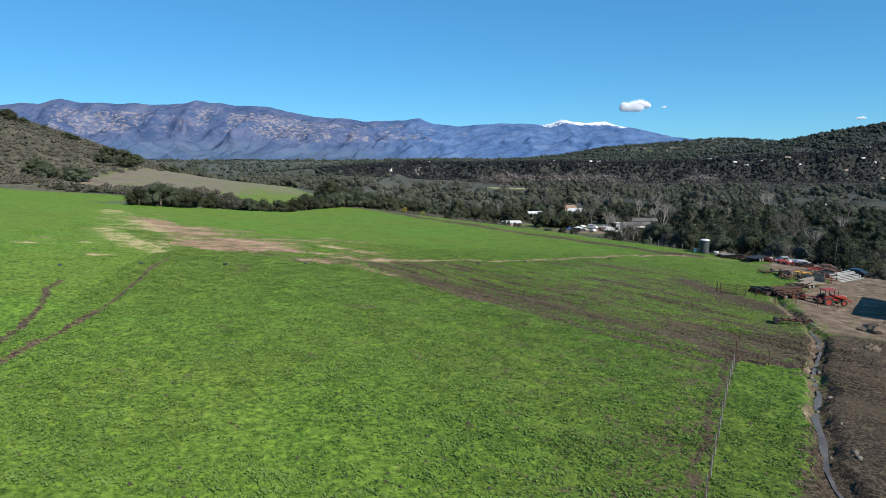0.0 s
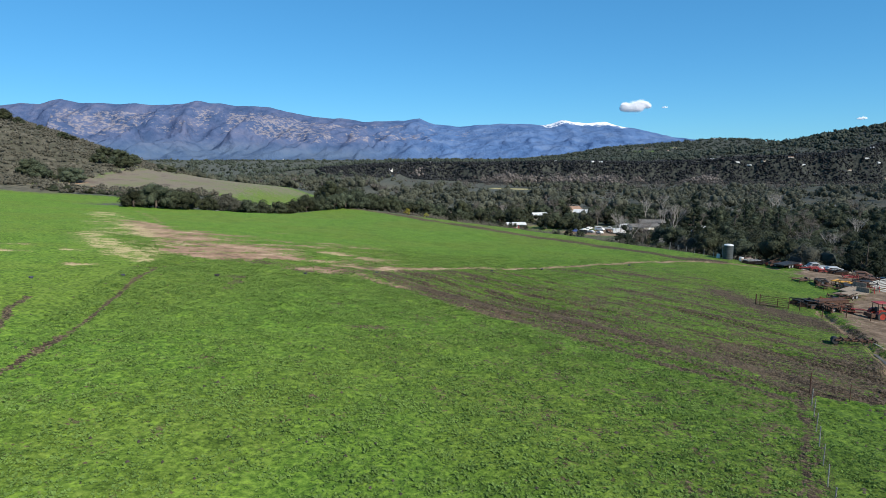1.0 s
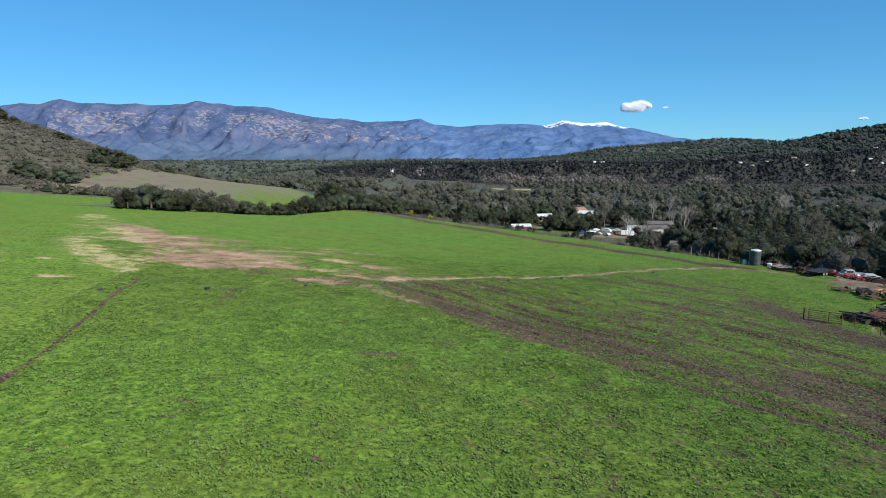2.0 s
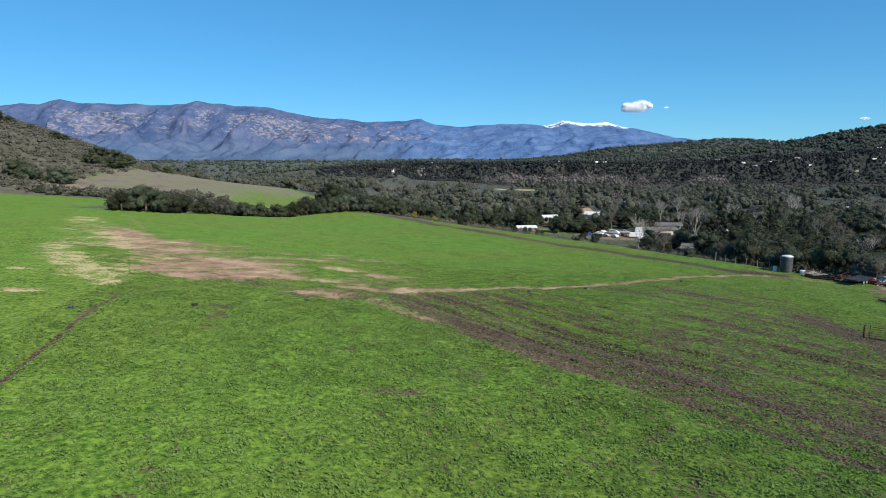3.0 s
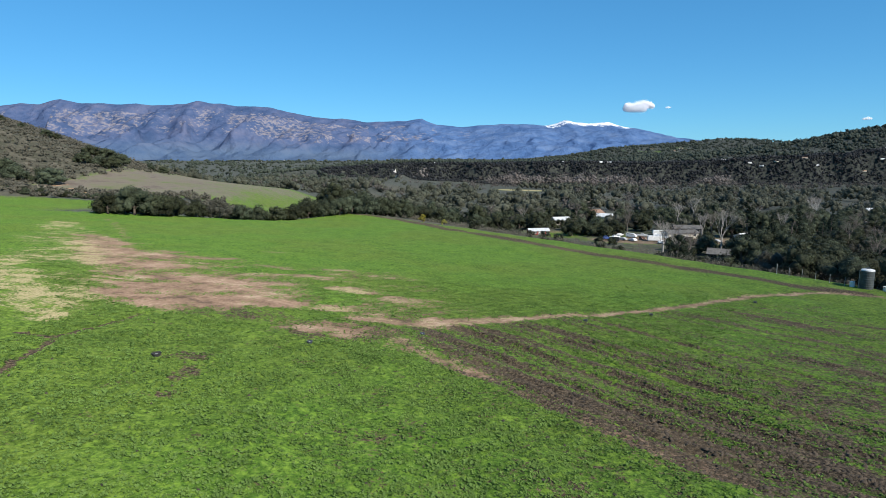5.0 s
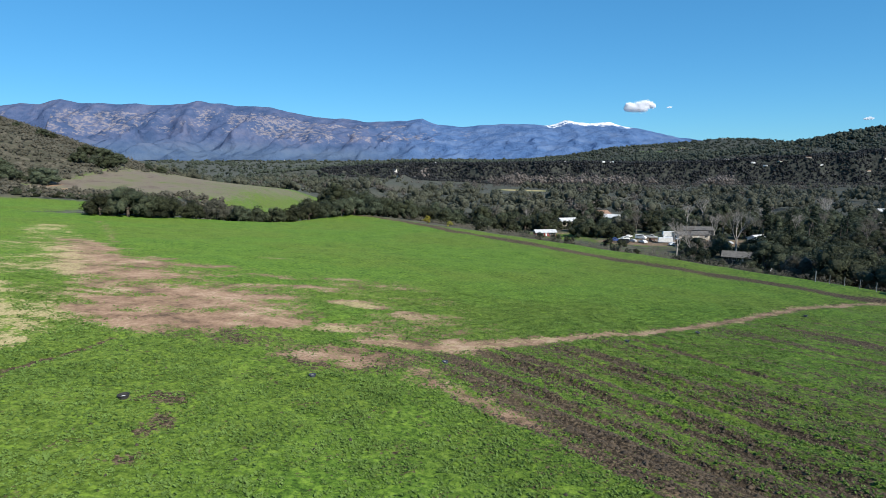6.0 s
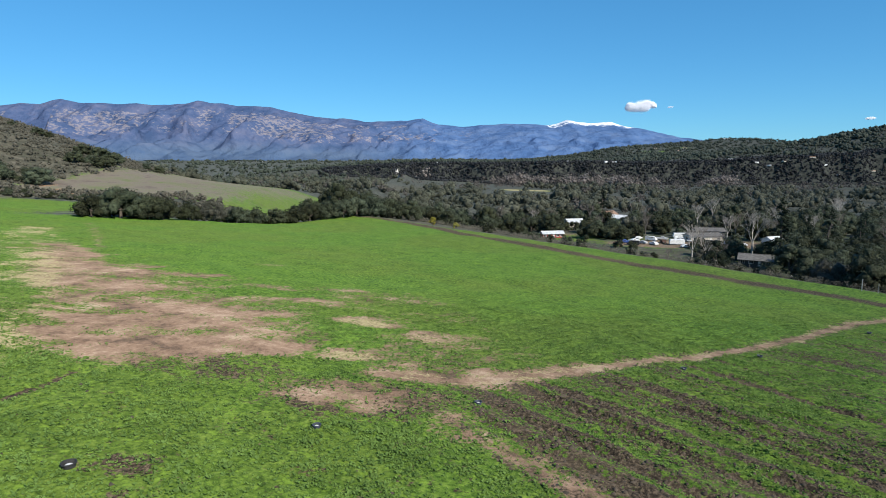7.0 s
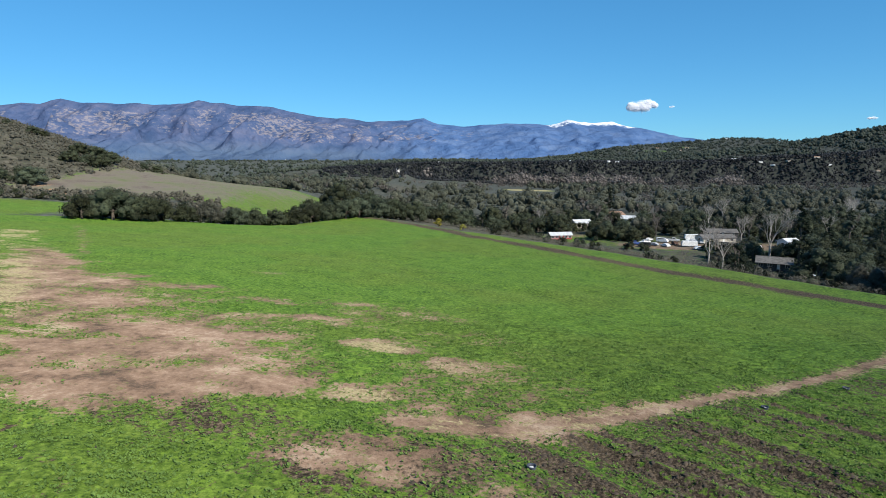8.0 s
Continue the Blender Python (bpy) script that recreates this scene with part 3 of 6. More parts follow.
M_HILL_BRUSH = foliage("hill_brush_twigs", (0.046, 0.050, 0.042), (0.105, 0.100, 0.084), 0.8, 0.2, 0.0, 0.015, 0.25, 0.3)
M_FAR_BRUSH = foliage("far_brush_leaves", (0.054, 0.055, 0.036), (0.150, 0.134, 0.098), 0.7, 0.2, 0.0, 0.05, 1.0, 0.5)
M_RIM_BRUSH = foliage("rim_brush_twigs", (0.105, 0.096, 0.066), (0.235, 0.212, 0.155), 0.8, 0.2, 0.0, 0.08, 2.0)
M_BARE_WOODS = foliage("far_bare_twigs", (0.060, 0.055, 0.046), (0.185, 0.160, 0.138), 0.8, 0.1, 0.0, 0.05, 0.6)
M_BARK = surface("oak_bark", (0.06, 0.045, 0.035), (0.16, 0.13, 0.10), 4, 0.9)
M_PALE_BARK = surface("pale_bark", (0.22, 0.19, 0.16), (0.48, 0.44, 0.39), 3, 0.85)
M_TWIG = surface("grey_twigs", (0.11, 0.09, 0.075), (0.24, 0.20, 0.17), 3, 0.9)

# ---- ground ----
def spaced(*runs):
    """Grid lines: runs of (start, end, step)."""
    out = []
    for a, b, s in runs:
        out.extend(np.linspace(a, b, max(1, int(round(abs(b - a) / s))), endpoint=False))
    return np.array(out + [runs[-1][1]])


def grid_sheet(name, xs, ys, height, material):
    gx, gy = np.meshgrid(xs, ys)
    z = height(gx, gy)
    nx, ny = len(xs), len(ys)
    i = (np.arange(ny - 1)[:, None] * nx + np.arange(nx - 1)[None]).ravel()
    faces = np.stack([i, i + 1, i + nx + 1, i + nx], 1)
    me = make_mesh(name, np.stack([gx.ravel(), gy.ravel(), z.ravel()], 1), faces, material, True)
    return me, gx.ravel(), gy.ravel(), z.ravel()


def set_attr(me, name, values):
    me.attributes.new(name, "FLOAT", "POINT").data.foreach_set("value", np.ascontiguousarray(values, np.float32))


XS = spaced((-6500, -2000, 450), (-2000, -600, 60), (-600, -260, 16), (-260, -110, 3.2), (-110, -46, 0.9), (-46, 44, 0.33), (44, 80, 0.8), (80, 160, 3), (160, 600, 16), (600, 1150, 14), (1150, 2200, 50), (2200, 6500, 450))
YS = spaced((-1500, -100, 140), (-100, 18, 6), (18, 112, 0.33), (112, 165, 0.8), (165, 320, 2.0), (320, 700, 9), (700, 1160, 18), (1160, 1330, 8), (1330, 1500, 18), (1500, 3300, 60), (3300, 5600, 300))
me, gx, gy, _ = grid_sheet("ground", XS, YS, ground_height, M_GROUND)
for key, values in covers(gx, gy).items():
    set_attr(me, key, values)
ground = tagged(put("ground", me), "green winter pasture with worn soil, trails and valley floor", "ground", kind="structure")


# ---- mountains ----
RIDGE_X = (-0.95, -0.7092, -0.6798, -0.6459, -0.626, -0.6112, -0.5969, -0.5827, -0.5488, -0.5149, -0.4905, -0.4665, -0.4374, -0.4081, -0.3933, -0.3741, -0.3547, -0.3307, -0.3065, -0.275, -0.2437, -0.2051, -0.1614, -0.1225, -0.08838, -0.05913, -0.03475, -0.01042, 0.009755, 0.02927, 0.0634, 0.0975, 0.117, 0.1414, 0.1658, 0.178, 0.1948, 0.2145, 0.2437, 0.2656, 0.2927, 0.3123, 0.342, 0.3718, 0.4088, 0.441, 0.45, 0.6)
RIDGE_Z = (0.06815, 0.07415, 0.07699, 0.07605, 0.08125, 0.08408, 0.08078, 0.07794, 0.07699, 0.07605, 0.07794, 0.07415, 0.0751, 0.07699, 0.08078, 0.07794, 0.07794, 0.07321, 0.07226, 0.07083, 0.06371, 0.05515, 0.05276, 0.04799, 0.04847, 0.05038, 0.05419, 0.04369, 0.04225, 0.04082, 0.04369, 0.0456, 0.04464, 0.04464, 0.04273, 0.04464, 0.05085, 0.04656, 0.04656, 0.04751, 0.0413, 0.0389, 0.03123, 0.0245, 0.0192, 0.01389, 0.007891, 0)


def mountain_height(x, y):
    """A ridge line with spurs that fall towards the valley."""
    far = 4650 - y
    u = (x + 8) / 4620
    top = np.interp(u, RIDGE_X, RIDGE_Z) * 4620 + 17 + 9 * (fnoise(x, 0 * x, 120, 61, 4) - 0.5)
    s = np.clip(far / 1150, 0, 1)
    warp = x + 150 * fnoise(x, y, 500, 91, 3) + 0.22 * far
    gully = np.abs(2 * fnoise(warp, y * 0.30, 430, 71, 3) - 1)
    rill = np.abs(2 * fnoise(warp, y * 0.55, 150, 77, 3) - 1)
    fall = 0.60 + (1.7 * gully + 0.7 * rill) * (1 - 0.72 * smooth(-0.16, 0.06, u))
    front = (top + 30) * (1 - s) ** fall - 30
    rough = 16 * (fnoise(x, y, 110, 81, 3) - 0.5) * smooth(0, 0.08, s)
    return np.where(far > 0, front + rough, top + far * 0.5)


MX, MY = spaced((-5200, -3900, 60), (-3900, 2600, 13), (2600, 3200, 60)), spaced((3450, 4560, 13), (4560, 4650, 6), (4650, 4860, 40))
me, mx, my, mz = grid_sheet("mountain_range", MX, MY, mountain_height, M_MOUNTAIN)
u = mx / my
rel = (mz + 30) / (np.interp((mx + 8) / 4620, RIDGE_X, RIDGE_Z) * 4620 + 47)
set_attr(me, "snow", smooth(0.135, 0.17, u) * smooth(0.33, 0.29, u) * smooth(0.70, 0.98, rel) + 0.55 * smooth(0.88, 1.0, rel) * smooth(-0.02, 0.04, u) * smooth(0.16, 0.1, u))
# foot of the range, where the painted haze is paler
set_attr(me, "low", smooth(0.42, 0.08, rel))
# where the farther range takes its painted haze
set_attr(me, "east_haze", smooth(-0.16, 0.02, u) * 0.9)
set_attr(me, "rock", smooth(0.25, 0.5, rel) * smooth(0.97, 0.8, rel) * smooth(0.12, -0.05, u) * smooth(0.15, 0.6, fnoise(mx, my, 230, 9)))
tagged(put("mountain_range", me), "mountain range with haze blue painted in, pale rock and snow", "mountains", kind="structure")


# ---- pasture leaves ----
def make_tufts(name, seed, count, y0, y1, lo, hi, leaves, fade, xr=None):
    rng = np.random.RandomState(seed)
    y = rng.uniform(y0, y1, count)
    eye = np.clip(y - 26, 0, 62)
    reach = 0.80 * (y - eye) + 6
    x = -0.24 * eye + rng.uniform(-1, 1, count) * np.minimum(reach, 80 if y1 < 150 else 150)
    if xr:
        x = rng.uniform(*xr, count)
    c = covers(x, y)
    clump = 0.35 * fnoise(x, y, 4.0, 41, 2) + 0.65 * np.clip(0.5 + 1.7 * (fnoise(x, y, 0.75, 43, 2) - 0.5), 0, 1)
    bald = np.maximum.reduce([c["mud"] * 1.05, c["bare"], c["straw"], c["yard"], c["wild"]])
    keep = (rng.uniform(0, 1, count) < smooth(*fade, y)) & (rng.uniform(0, 1, count) > bald * 1.15) & (rng.uniform(0.1, 0.75, count) < clump + 0.1) & (past_edge(x, y) < 4)
    x, y, clump = x[keep], y[keep], clump[keep]
    n = len(x)
    z = ground_height(x, y)
    verts, faces = [], []
    size = lo + (hi - lo) * rng.uniform(0, 1, n) ** 2 + 0.10 * np.clip(clump - 0.5, 0, 1)
    base = np.stack([x, y, z + 0.01], 1)
    for k in range(leaves):
        a = rng.uniform(0, 6.283, n)
        lean = rng.uniform(0.40, 1.20, n)
        out = np.stack([np.cos(a) * np.sin(lean), np.sin(a) * np.sin(lean), np.cos(lean)], 1)
        side = np.stack([-np.sin(a), np.cos(a), np.zeros(n)], 1)
        w = (size * rng.uniform(0.22, 0.42, n))[:, None]
        s = (size * rng.uniform(0.7, 1.3, n))[:, None]
        mid = base + out * s * 0.55
        tip = base + out * s - np.array([0, 0, 0.15]) * s
        verts.append(np.stack([base, mid - side * w, tip, mid + side * w], 1).reshape(-1, 3))
        i = 4 * n * k + 4 * np.arange(n)
        faces.append(np.stack([i, i + 1, i + 2, i + 3], 1))
    me = make_mesh(name, np.concatenate(verts), np.concatenate(faces), M_TUFT)
    tagged(put(name, me), "short leafy green pasture growth in clumps", "grass", kind="stuff")


make_tufts("pasture_leaves", 5, 280000, 22, 124, 0.055, 0.172, 3, (132, 92))
make_tufts("trampled_leaves", 7, 60000, 52, 116, 0.055, 0.18, 2, (140, 100), (-16, 46))
make_tufts("pasture_grass", 6, 30000, 95, 175, 0.06, 0.14, 3, (180, 120))


# ---- clods of trampled soil ----
rng = np.random.RandomState(77)
x, y = rng.uniform(-18, 40, 160000), rng.uniform(46, 104, 160000)
c = covers(x, y)
keep = (c["mud"] > rng.uniform(0.28, 0.95, 160000)) & (c["yard"] < 0.3) & (c["bare"] < 0.5)
x, y = x[keep][:26000], y[keep][:26000]
k = len(x)
r = 0.03 + 0.12 * rng.uniform(0, 1, k) ** 2.6
z = ground_height(x, y)
OCTA = np.array([(1, 0, 0), (0, 1, 0), (-1, 0, 0), (0, -1, 0), (0, 0, 0.9)])
OCTA_F = np.array([(0, 1, 4), (1, 2, 4), (2, 3, 4), (3, 0, 4)])
v = (OCTA[None] * rng.uniform(0.6, 1.4, (k, 5, 3)) * r[:, None, None]) + np.stack([x, y, z - 0.01], 1)[:, None]
f = OCTA_F[None] + 5 * np.arange(k)[:, None, None]
M_CLOD = surface("trampled_soil_clods", (0.026, 0.019, 0.013), (0.115, 0.085, 0.056), 1.5, 0.95, grain=8)
tagged(put("soil_clods", make_mesh("soil_clods", v.reshape(-1, 3), f.reshape(-1, 3), M_CLOD)), "loose brown soil clods in the trampled mud", "soil", kind="stuff")


# dark hoof-thrown clods and droppings all over the sward, also standing in for clump shadows
x, y = rng.uniform(-50, 34, 9000), rng.uniform(22, 88, 9000)
c = covers(x, y)
keep = (rng.uniform(0, 1, 9000) < 0.10 + 0.60 * smooth(-26, 4, x) * fnoise(x, y, 7, 89, 2)) & (np.maximum.reduce([c["mud"], c["bare"], c["straw"], c["yard"]]) < 0.55)
x, y = x[keep], y[keep]
k = len(x)
r = 0.03 + 0.10 * rng.uniform(0, 1, k) ** 2.0
v = (OCTA[None] * rng.uniform(0.6, 1.4, (k, 5, 3)) * r[:, None, None]) + np.stack([x, y, ground_height(x, y) + 0.01], 1)[:, None]
f = OCTA_F[None] + 5 * np.arange(k)[:, None, None]
M_DUNG = surface("dark_clods_in_grass", (0.022, 0.020, 0.014), (0.075, 0.060, 0.042), 1.5, 0.95, grain=8)
tagged(put("pasture_clods", make_mesh("pasture_clods", v.reshape(-1, 3), f.reshape(-1, 3), M_DUNG)), "small dark clods scattered in the green pasture", "soil", kind="stuff")


# ---- trees ----
ICO = bmesh.new()
bmesh.ops.create_icosphere(ICO, subdivisions=1, radius=1.0)
ICO_V = np.array([v.co[:] for v in ICO.verts])
ICO_F = np.array([[v.index for v in f.verts] for f in ICO.faces])
ICO.free()


def leaf_cloud(rng, lobes, count, size, core=0.74):
    """Leaf clumps scattered over ellipsoid lobes (cx, cy, cz, r, squash), with a dark lumpy core in each. Quads and triangles as triangles."""
    verts, faces, first = [], [], 0
    weights = np.array([l[3] ** 2 for l in lobes])
    share = np.maximum(3, (count * weights / weights.sum()).astype(int))
    for (cx, cy, cz, r, sq), n in zip(lobes, share):
        c = np.array([cx, cy, cz])
        k = ICO_V * (core * r * rng.uniform(0.62, 1.22, (len(ICO_V), 1))) * [1, 1, sq] + c
        verts.append(k)
        faces.append(ICO_F + first)
        first += len(k)
        d = rng.normal(size=(n, 3))
        d /= np.linalg.norm(d, axis=1)[:, None]
        d[:, 2] = np.where(d[:, 2] < -0.55, -d[:, 2], d[:, 2])
        p = c + d * (r * rng.uniform(0.72, 1.12, (n, 1))) * [1, 1, sq]
        nrm = d + rng.normal(size=(n, 3)) * 0.45
        nrm /= np.linalg.norm(nrm, axis=1)[:, None]
        t = np.cross(nrm, rng.normal(size=(n, 3)))
        t /= np.linalg.norm(t, axis=1)[:, None] + 1e-9
        b = np.cross(nrm, t)
        s = size * rng.uniform(0.5, 1.35, (n, 1))
        q = np.stack([p - t * s, p + b * s * 0.7, p + t * s + nrm * s * 0.15, p - b * s * 0.7], 1).reshape(-1, 3)
        verts.append(q)
        i = first + 4 * np.arange(n)
        faces.append(np.stack([i, i + 1, i + 2], 1))
        faces.append(np.stack([i, i + 2, i + 3], 1))
        first += 4 * n
    return np.concatenate(verts), np.concatenate(faces)


def oak_lobes(rng, height, spread, count):
    lobes = []
    for k in range(count):
        a, q = rng.uniform(0, 6.283), math.sqrt(rng.uniform(0, 1))
        r = spread * rng.uniform(0.26, 0.46)
        cz = height * (0.20 + 0.54 * (1 - q * q) * rng.uniform(0.6, 1.1) + rng.uniform(-0.04, 0.10))
        lobes.append((math.cos(a) * q * spread * 0.72, math.sin(a) * q * spread * 0.72, min(cz, height - r * 0.75), r, rng.uniform(0.70, 0.95)))
    # a skirt of low boughs
    for k in range(count // 2):
        a = rng.uniform(0, 6.283)
        r = spread * rng.uniform(0.22, 0.34)
        lobes.append((math.cos(a) * spread * 0.62, math.sin(a) * spread * 0.62, height * rng.uniform(0.12, 0.24), r, rng.uniform(0.75, 1.0)))
    return lobes


def limbs(bm, rng, start, way, length, r, depth, spread=0.55, up=0.25, seg=5):
    """A forking limb."""
    end = start + way * length
    rod(bm, start, end, r, r * 0.62, seg if depth > 1 else 4)
    if depth == 0:
        return
    for k in range(rng.randint(2, 4)):
        turn = Vector((rng.normal(), rng.normal(), rng.normal() * 0.6)) * spread
        w = (way + turn + Vector((0, 0, up))).normalized()
        limbs(bm, rng, start + way * length * rng.uniform(0.7, 1.0), w, length * rng.uniform(0.6, 0.82), r * 0.58, depth - 1, spread, up, seg)


def make_tree(name, m, rng, height, spread, leaves, leaf_size, lobes_n, leaf_mat, label, group=""):
    tree = empty(name, m, label, "tree", group)
    bm = bmesh.new()
    trunk_r = 0.035 * height
    rod(bm, (0, 0, -0.6), (0, 0, height * 0.3), trunk_r * 1.3, trunk_r * 0.8, 7)
    lobes = oak_lobes(rng, height, spread, lobes_n)
    for l in lobes[:7]:
        rod(bm, (0, 0, height * 0.22), (l[0] * 0.9, l[1] * 0.9, l[2]), trunk_r * 0.5, trunk_r * 0.15, 5)
    part("trunk", bm, M_BARK, tree)
    v, f = leaf_cloud(rng, lobes, leaves, leaf_size)
    put("crown", make_mesh("crown", v, f, leaf_mat), tree)
    return tree


def at_ground(x, y, turn=0.0, scale=1.0, sink=0.0):
    return Matrix.LocRotScale((x, y, gz(x, y) - sink), Euler((0, 0, turn)), (scale, scale, scale))


def copy_scaled(ob, x, y, turn, scale, tall=1.0, label=""):
    c = copy_thing(ob, at_ground(x, y, turn))
    c.scale = (scale, scale, scale * tall)
    if label:
        c["label"] = label
    return c


rng = np.random.RandomState(12)
OAK_LABEL = "dark green round-crowned oak in the valley"
ROW_LABEL = "dark green live oak at the pasture's far edge"
row_oaks = [make_tree("oak_tree", at_ground(x, y), rng, h, s, 2600, 0.22, nl + 5, mt, ROW_LABEL, "oaks along the pasture edge")
            for x, y, h, s, nl, mt in ((-104, 224, 10.5, 7.0, 16, M_OAK), (-110, 220, 7.0, 5.0, 12, M_OAK), (-84, 240, 7.6, 4.6, 11, M_GREY_LEAF), (-95, 230, 8.0, 5.0, 12, M_OAK))]
for x, y, which, s, tall in ((-99, 229, 3, 1.05, 1.05), (-90, 236, 1, 0.9, 1), (-78, 245, 3, 0.8, 1), (-74, 250, 1, 0.85, 1), (-69, 255, 0, 0.58, 1), (-64, 260, 1, 0.9, 1),
                             (-60, 265, 3, 0.85, 1.1), (-55, 270, 1, 0.95, 1.1), (-50, 276, 3, 0.95, 1.1), (-46, 282, 0, 0.75, 1.1), (-107, 229, 3, 0.8, 1), (-40, 287, 1, 1.2, 1.1), (-34, 290, 3, 1.1, 1.1), (-27, 293, 0, 0.9, 1), (-112, 224, 1, 0.8, 1)):
    copy_scaled(row_oaks[which], x, y, rng.uniform(0, 6.28), s, tall)

valley_kinds = [make_tree("valley_tree", at_ground(x, y), rng, h, s, n, ls, nl, mt, lb, "valley trees")
                for x, y, h, s, n, ls, nl, mt, lb in ((86, 152, 10.5, 6.5, 2200, 0.23, 16, M_OAK, OAK_LABEL), (70, 170, 9, 5.5, 2000, 0.22, 14, M_OAK, OAK_LABEL), (100, 170, 12, 6.0, 2200, 0.23, 17, M_OAK, OAK_LABEL),
                                                      (110, 150, 8, 5.5, 1900, 0.17, 13, M_GREY_LEAF, "grey-green thin-leaved tree in the valley"), (60, 215, 9.5, 4.2, 1900, 0.20, 12, M_CONIFER, "tall narrow dark green tree in the valley"))]


def copse(count, xr, yr, gap, taken, allow):
    """Jittered places that keep a gap to all taken ones."""
    out = []
    for k in range(count * 30):
        if len(out) >= count:
            break
        x, y = rng.uniform(*xr), rng.uniform(*yr)
        if not allow(x, y):
            continue
        if all((x - a) ** 2 + (y - b) ** 2 > (gap * 0.5 + r) ** 2 for a, b, r in taken):
            out.append((x, y))
            taken.append((x, y, gap * 0.5))
    return out


# open ground round buildings and parked vehicles, and gaps for the camera's view: x, y, radius
CLEAR = [(114, 318, 10), (103, 308, 8), (117, 301, 8), (126, 309, 8), (89, 335, 7), (98, 297, 6), (103, 325, 9), (113, 342, 8), (37, 338, 9), (37, 324, 6), (95, 262, 8), (83, 222, 7), (85, 303, 8), (80, 316, 12), (68, 314, 9), (92, 320, 7), (58, 386, 8), (54, 366, 5), (49, 346, 4), (89, 408, 8), (81, 380, 6), (73, 354, 5), (85, 394, 6), (88, 420, 6), (55.5, 128, 6), (72, 112, 14), (62, 122, 9), (28, 340, 5), (2, 398, 6), (25, 404, 4)]
taken = list(CLEAR)


def in_valley(x, y):
    d = past_edge(x, y)
    view = abs(x + 12) < 0.8 * (y - 30) + 20
    band = d > (58 if x > 104 or x < -25 or y > 338 else 104) or (x > 66 and y < 200 and d > 14 and x + 0.4 * y > 130)
    return view and band


def plant(spots, lo, hi):
    for x, y in spots:
        k = valley_kinds[min(4, int(rng.choice(5, p=(0.3, 0.26, 0.2, 0.16, 0.08))))]
        copy_scaled(k, x, y, rng.uniform(0, 6.28), rng.uniform(lo, hi), rng.uniform(0.85, 1.2))


plant(copse(70, (66, 190), (128, 235), 7.5, taken, in_valley), 0.75, 1.15)
plant(copse(260, (-45, 260), (235, 420), 8.0, taken, in_valley), 0.65, 1.1)


# tall trees in the dip beyond the pasture's far edge
for x, y, which, s in ((-77, 346, 0, 1.35), (-70, 353, 2, 1.3), (-63, 343, 2, 1.5), (-56, 350, 0, 1.55), (-49, 341, 2, 1.25), (-41, 349, 1, 1.5), (-34, 356, 0, 1.3), (-64, 366, 1, 1.7), (-50, 368, 0, 1.5), (-84, 362, 3, 1.1),
                       (-27, 344, 1, 1.3), (-19, 352, 0, 1.2), (-12, 347, 2, 1.1), (-5, 356, 1, 1.4), (-22, 366, 2, 1.15), (-8, 370, 0, 1.25), (-38, 378, 1, 1.5), (-90, 372, 1, 0.9), (-74, 384, 0, 1.1), (-58, 388, 2, 1.2),
                       (-30, 388, 0, 1.2), (-14, 386, 1, 1.3), (-46, 396, 0, 1.2), (-24, 400, 2, 1.1)):
    copy_scaled(valley_kinds[which], x, y, rng.uniform(0, 6.28), s * 0.8, rng.uniform(0.85, 1.05), "tall dense oak below the pasture's far edge")


for x, y, which, s in ((53, 331, 0, 0.85), (58, 335, 2, 0.72), (63, 330, 0, 0.8), (66, 337, 1, 0.95), (60, 343, 2, 0.75), (68, 345, 1, 0.95), (77, 341, 0, 0.8), (103, 252, 1, 1.1), (106, 247, 0, 1.0), (112, 244, 2, 0.9), (118, 246, 0, 1.1), (110, 258, 2, 1.05), (119, 260, 0, 1.15), (128, 256, 1, 1.2), (136, 268, 2, 1.0), (126, 275, 0, 1.2), (84, 276, 3, 0.7), (88, 283, 1, 0.7), (79, 270, 3, 0.6), (192, 376, 0, 1.5), (109, 284, 3, 0.7), (99, 300, 3, 0.5), (113, 292, 1, 0.6), (122, 300, 0, 0.42), (125, 292, 2, 0.85), (86, 256, 3, 0.45), (54, 367, 1, 0.62), (49, 364, 0, 0.5), (81, 387, 0, 0.6), (86, 391, 2, 0.5), (77, 390, 1, 0.7), (108, 255, 0, 0.6)):
    copy_scaled(valley_kinds[which], x, y, rng.uniform(0, 6.28), s, rng.uniform(0.9, 1.1), "dark leafy tree close to the houses")


# pale road cut that climbs the bluff
road_x = np.linspace(-90, -104, 24)
road_y = np.linspace(1150, 1226, 24)
road_z = land(road_x, road_y) + 2.2
road_v = np.concatenate([np.column_stack([road_x - 3, road_y, road_z]), np.column_stack([road_x + 3, road_y, road_z]), np.column_stack([road_x + 3, road_y, road_z - 3]), np.column_stack([road_x - 3, road_y, road_z - 3])])
i = np.arange(23)
road_f = np.concatenate([np.stack([i + a * 24, i + 1 + a * 24, i + 1 + b * 24, i + b * 24], 1) for a, b in ((1, 0), (2, 1), (0, 3))])
M_ROAD = surface("pale_concrete_road", (0.40, 0.38, 0.35), (0.58, 0.56, 0.52), 0.2, 0.9)
tagged(put("road", make_mesh("road", road_v, road_f, M_ROAD)), "pale concrete road climbing the far bluff", "road", kind="structure")


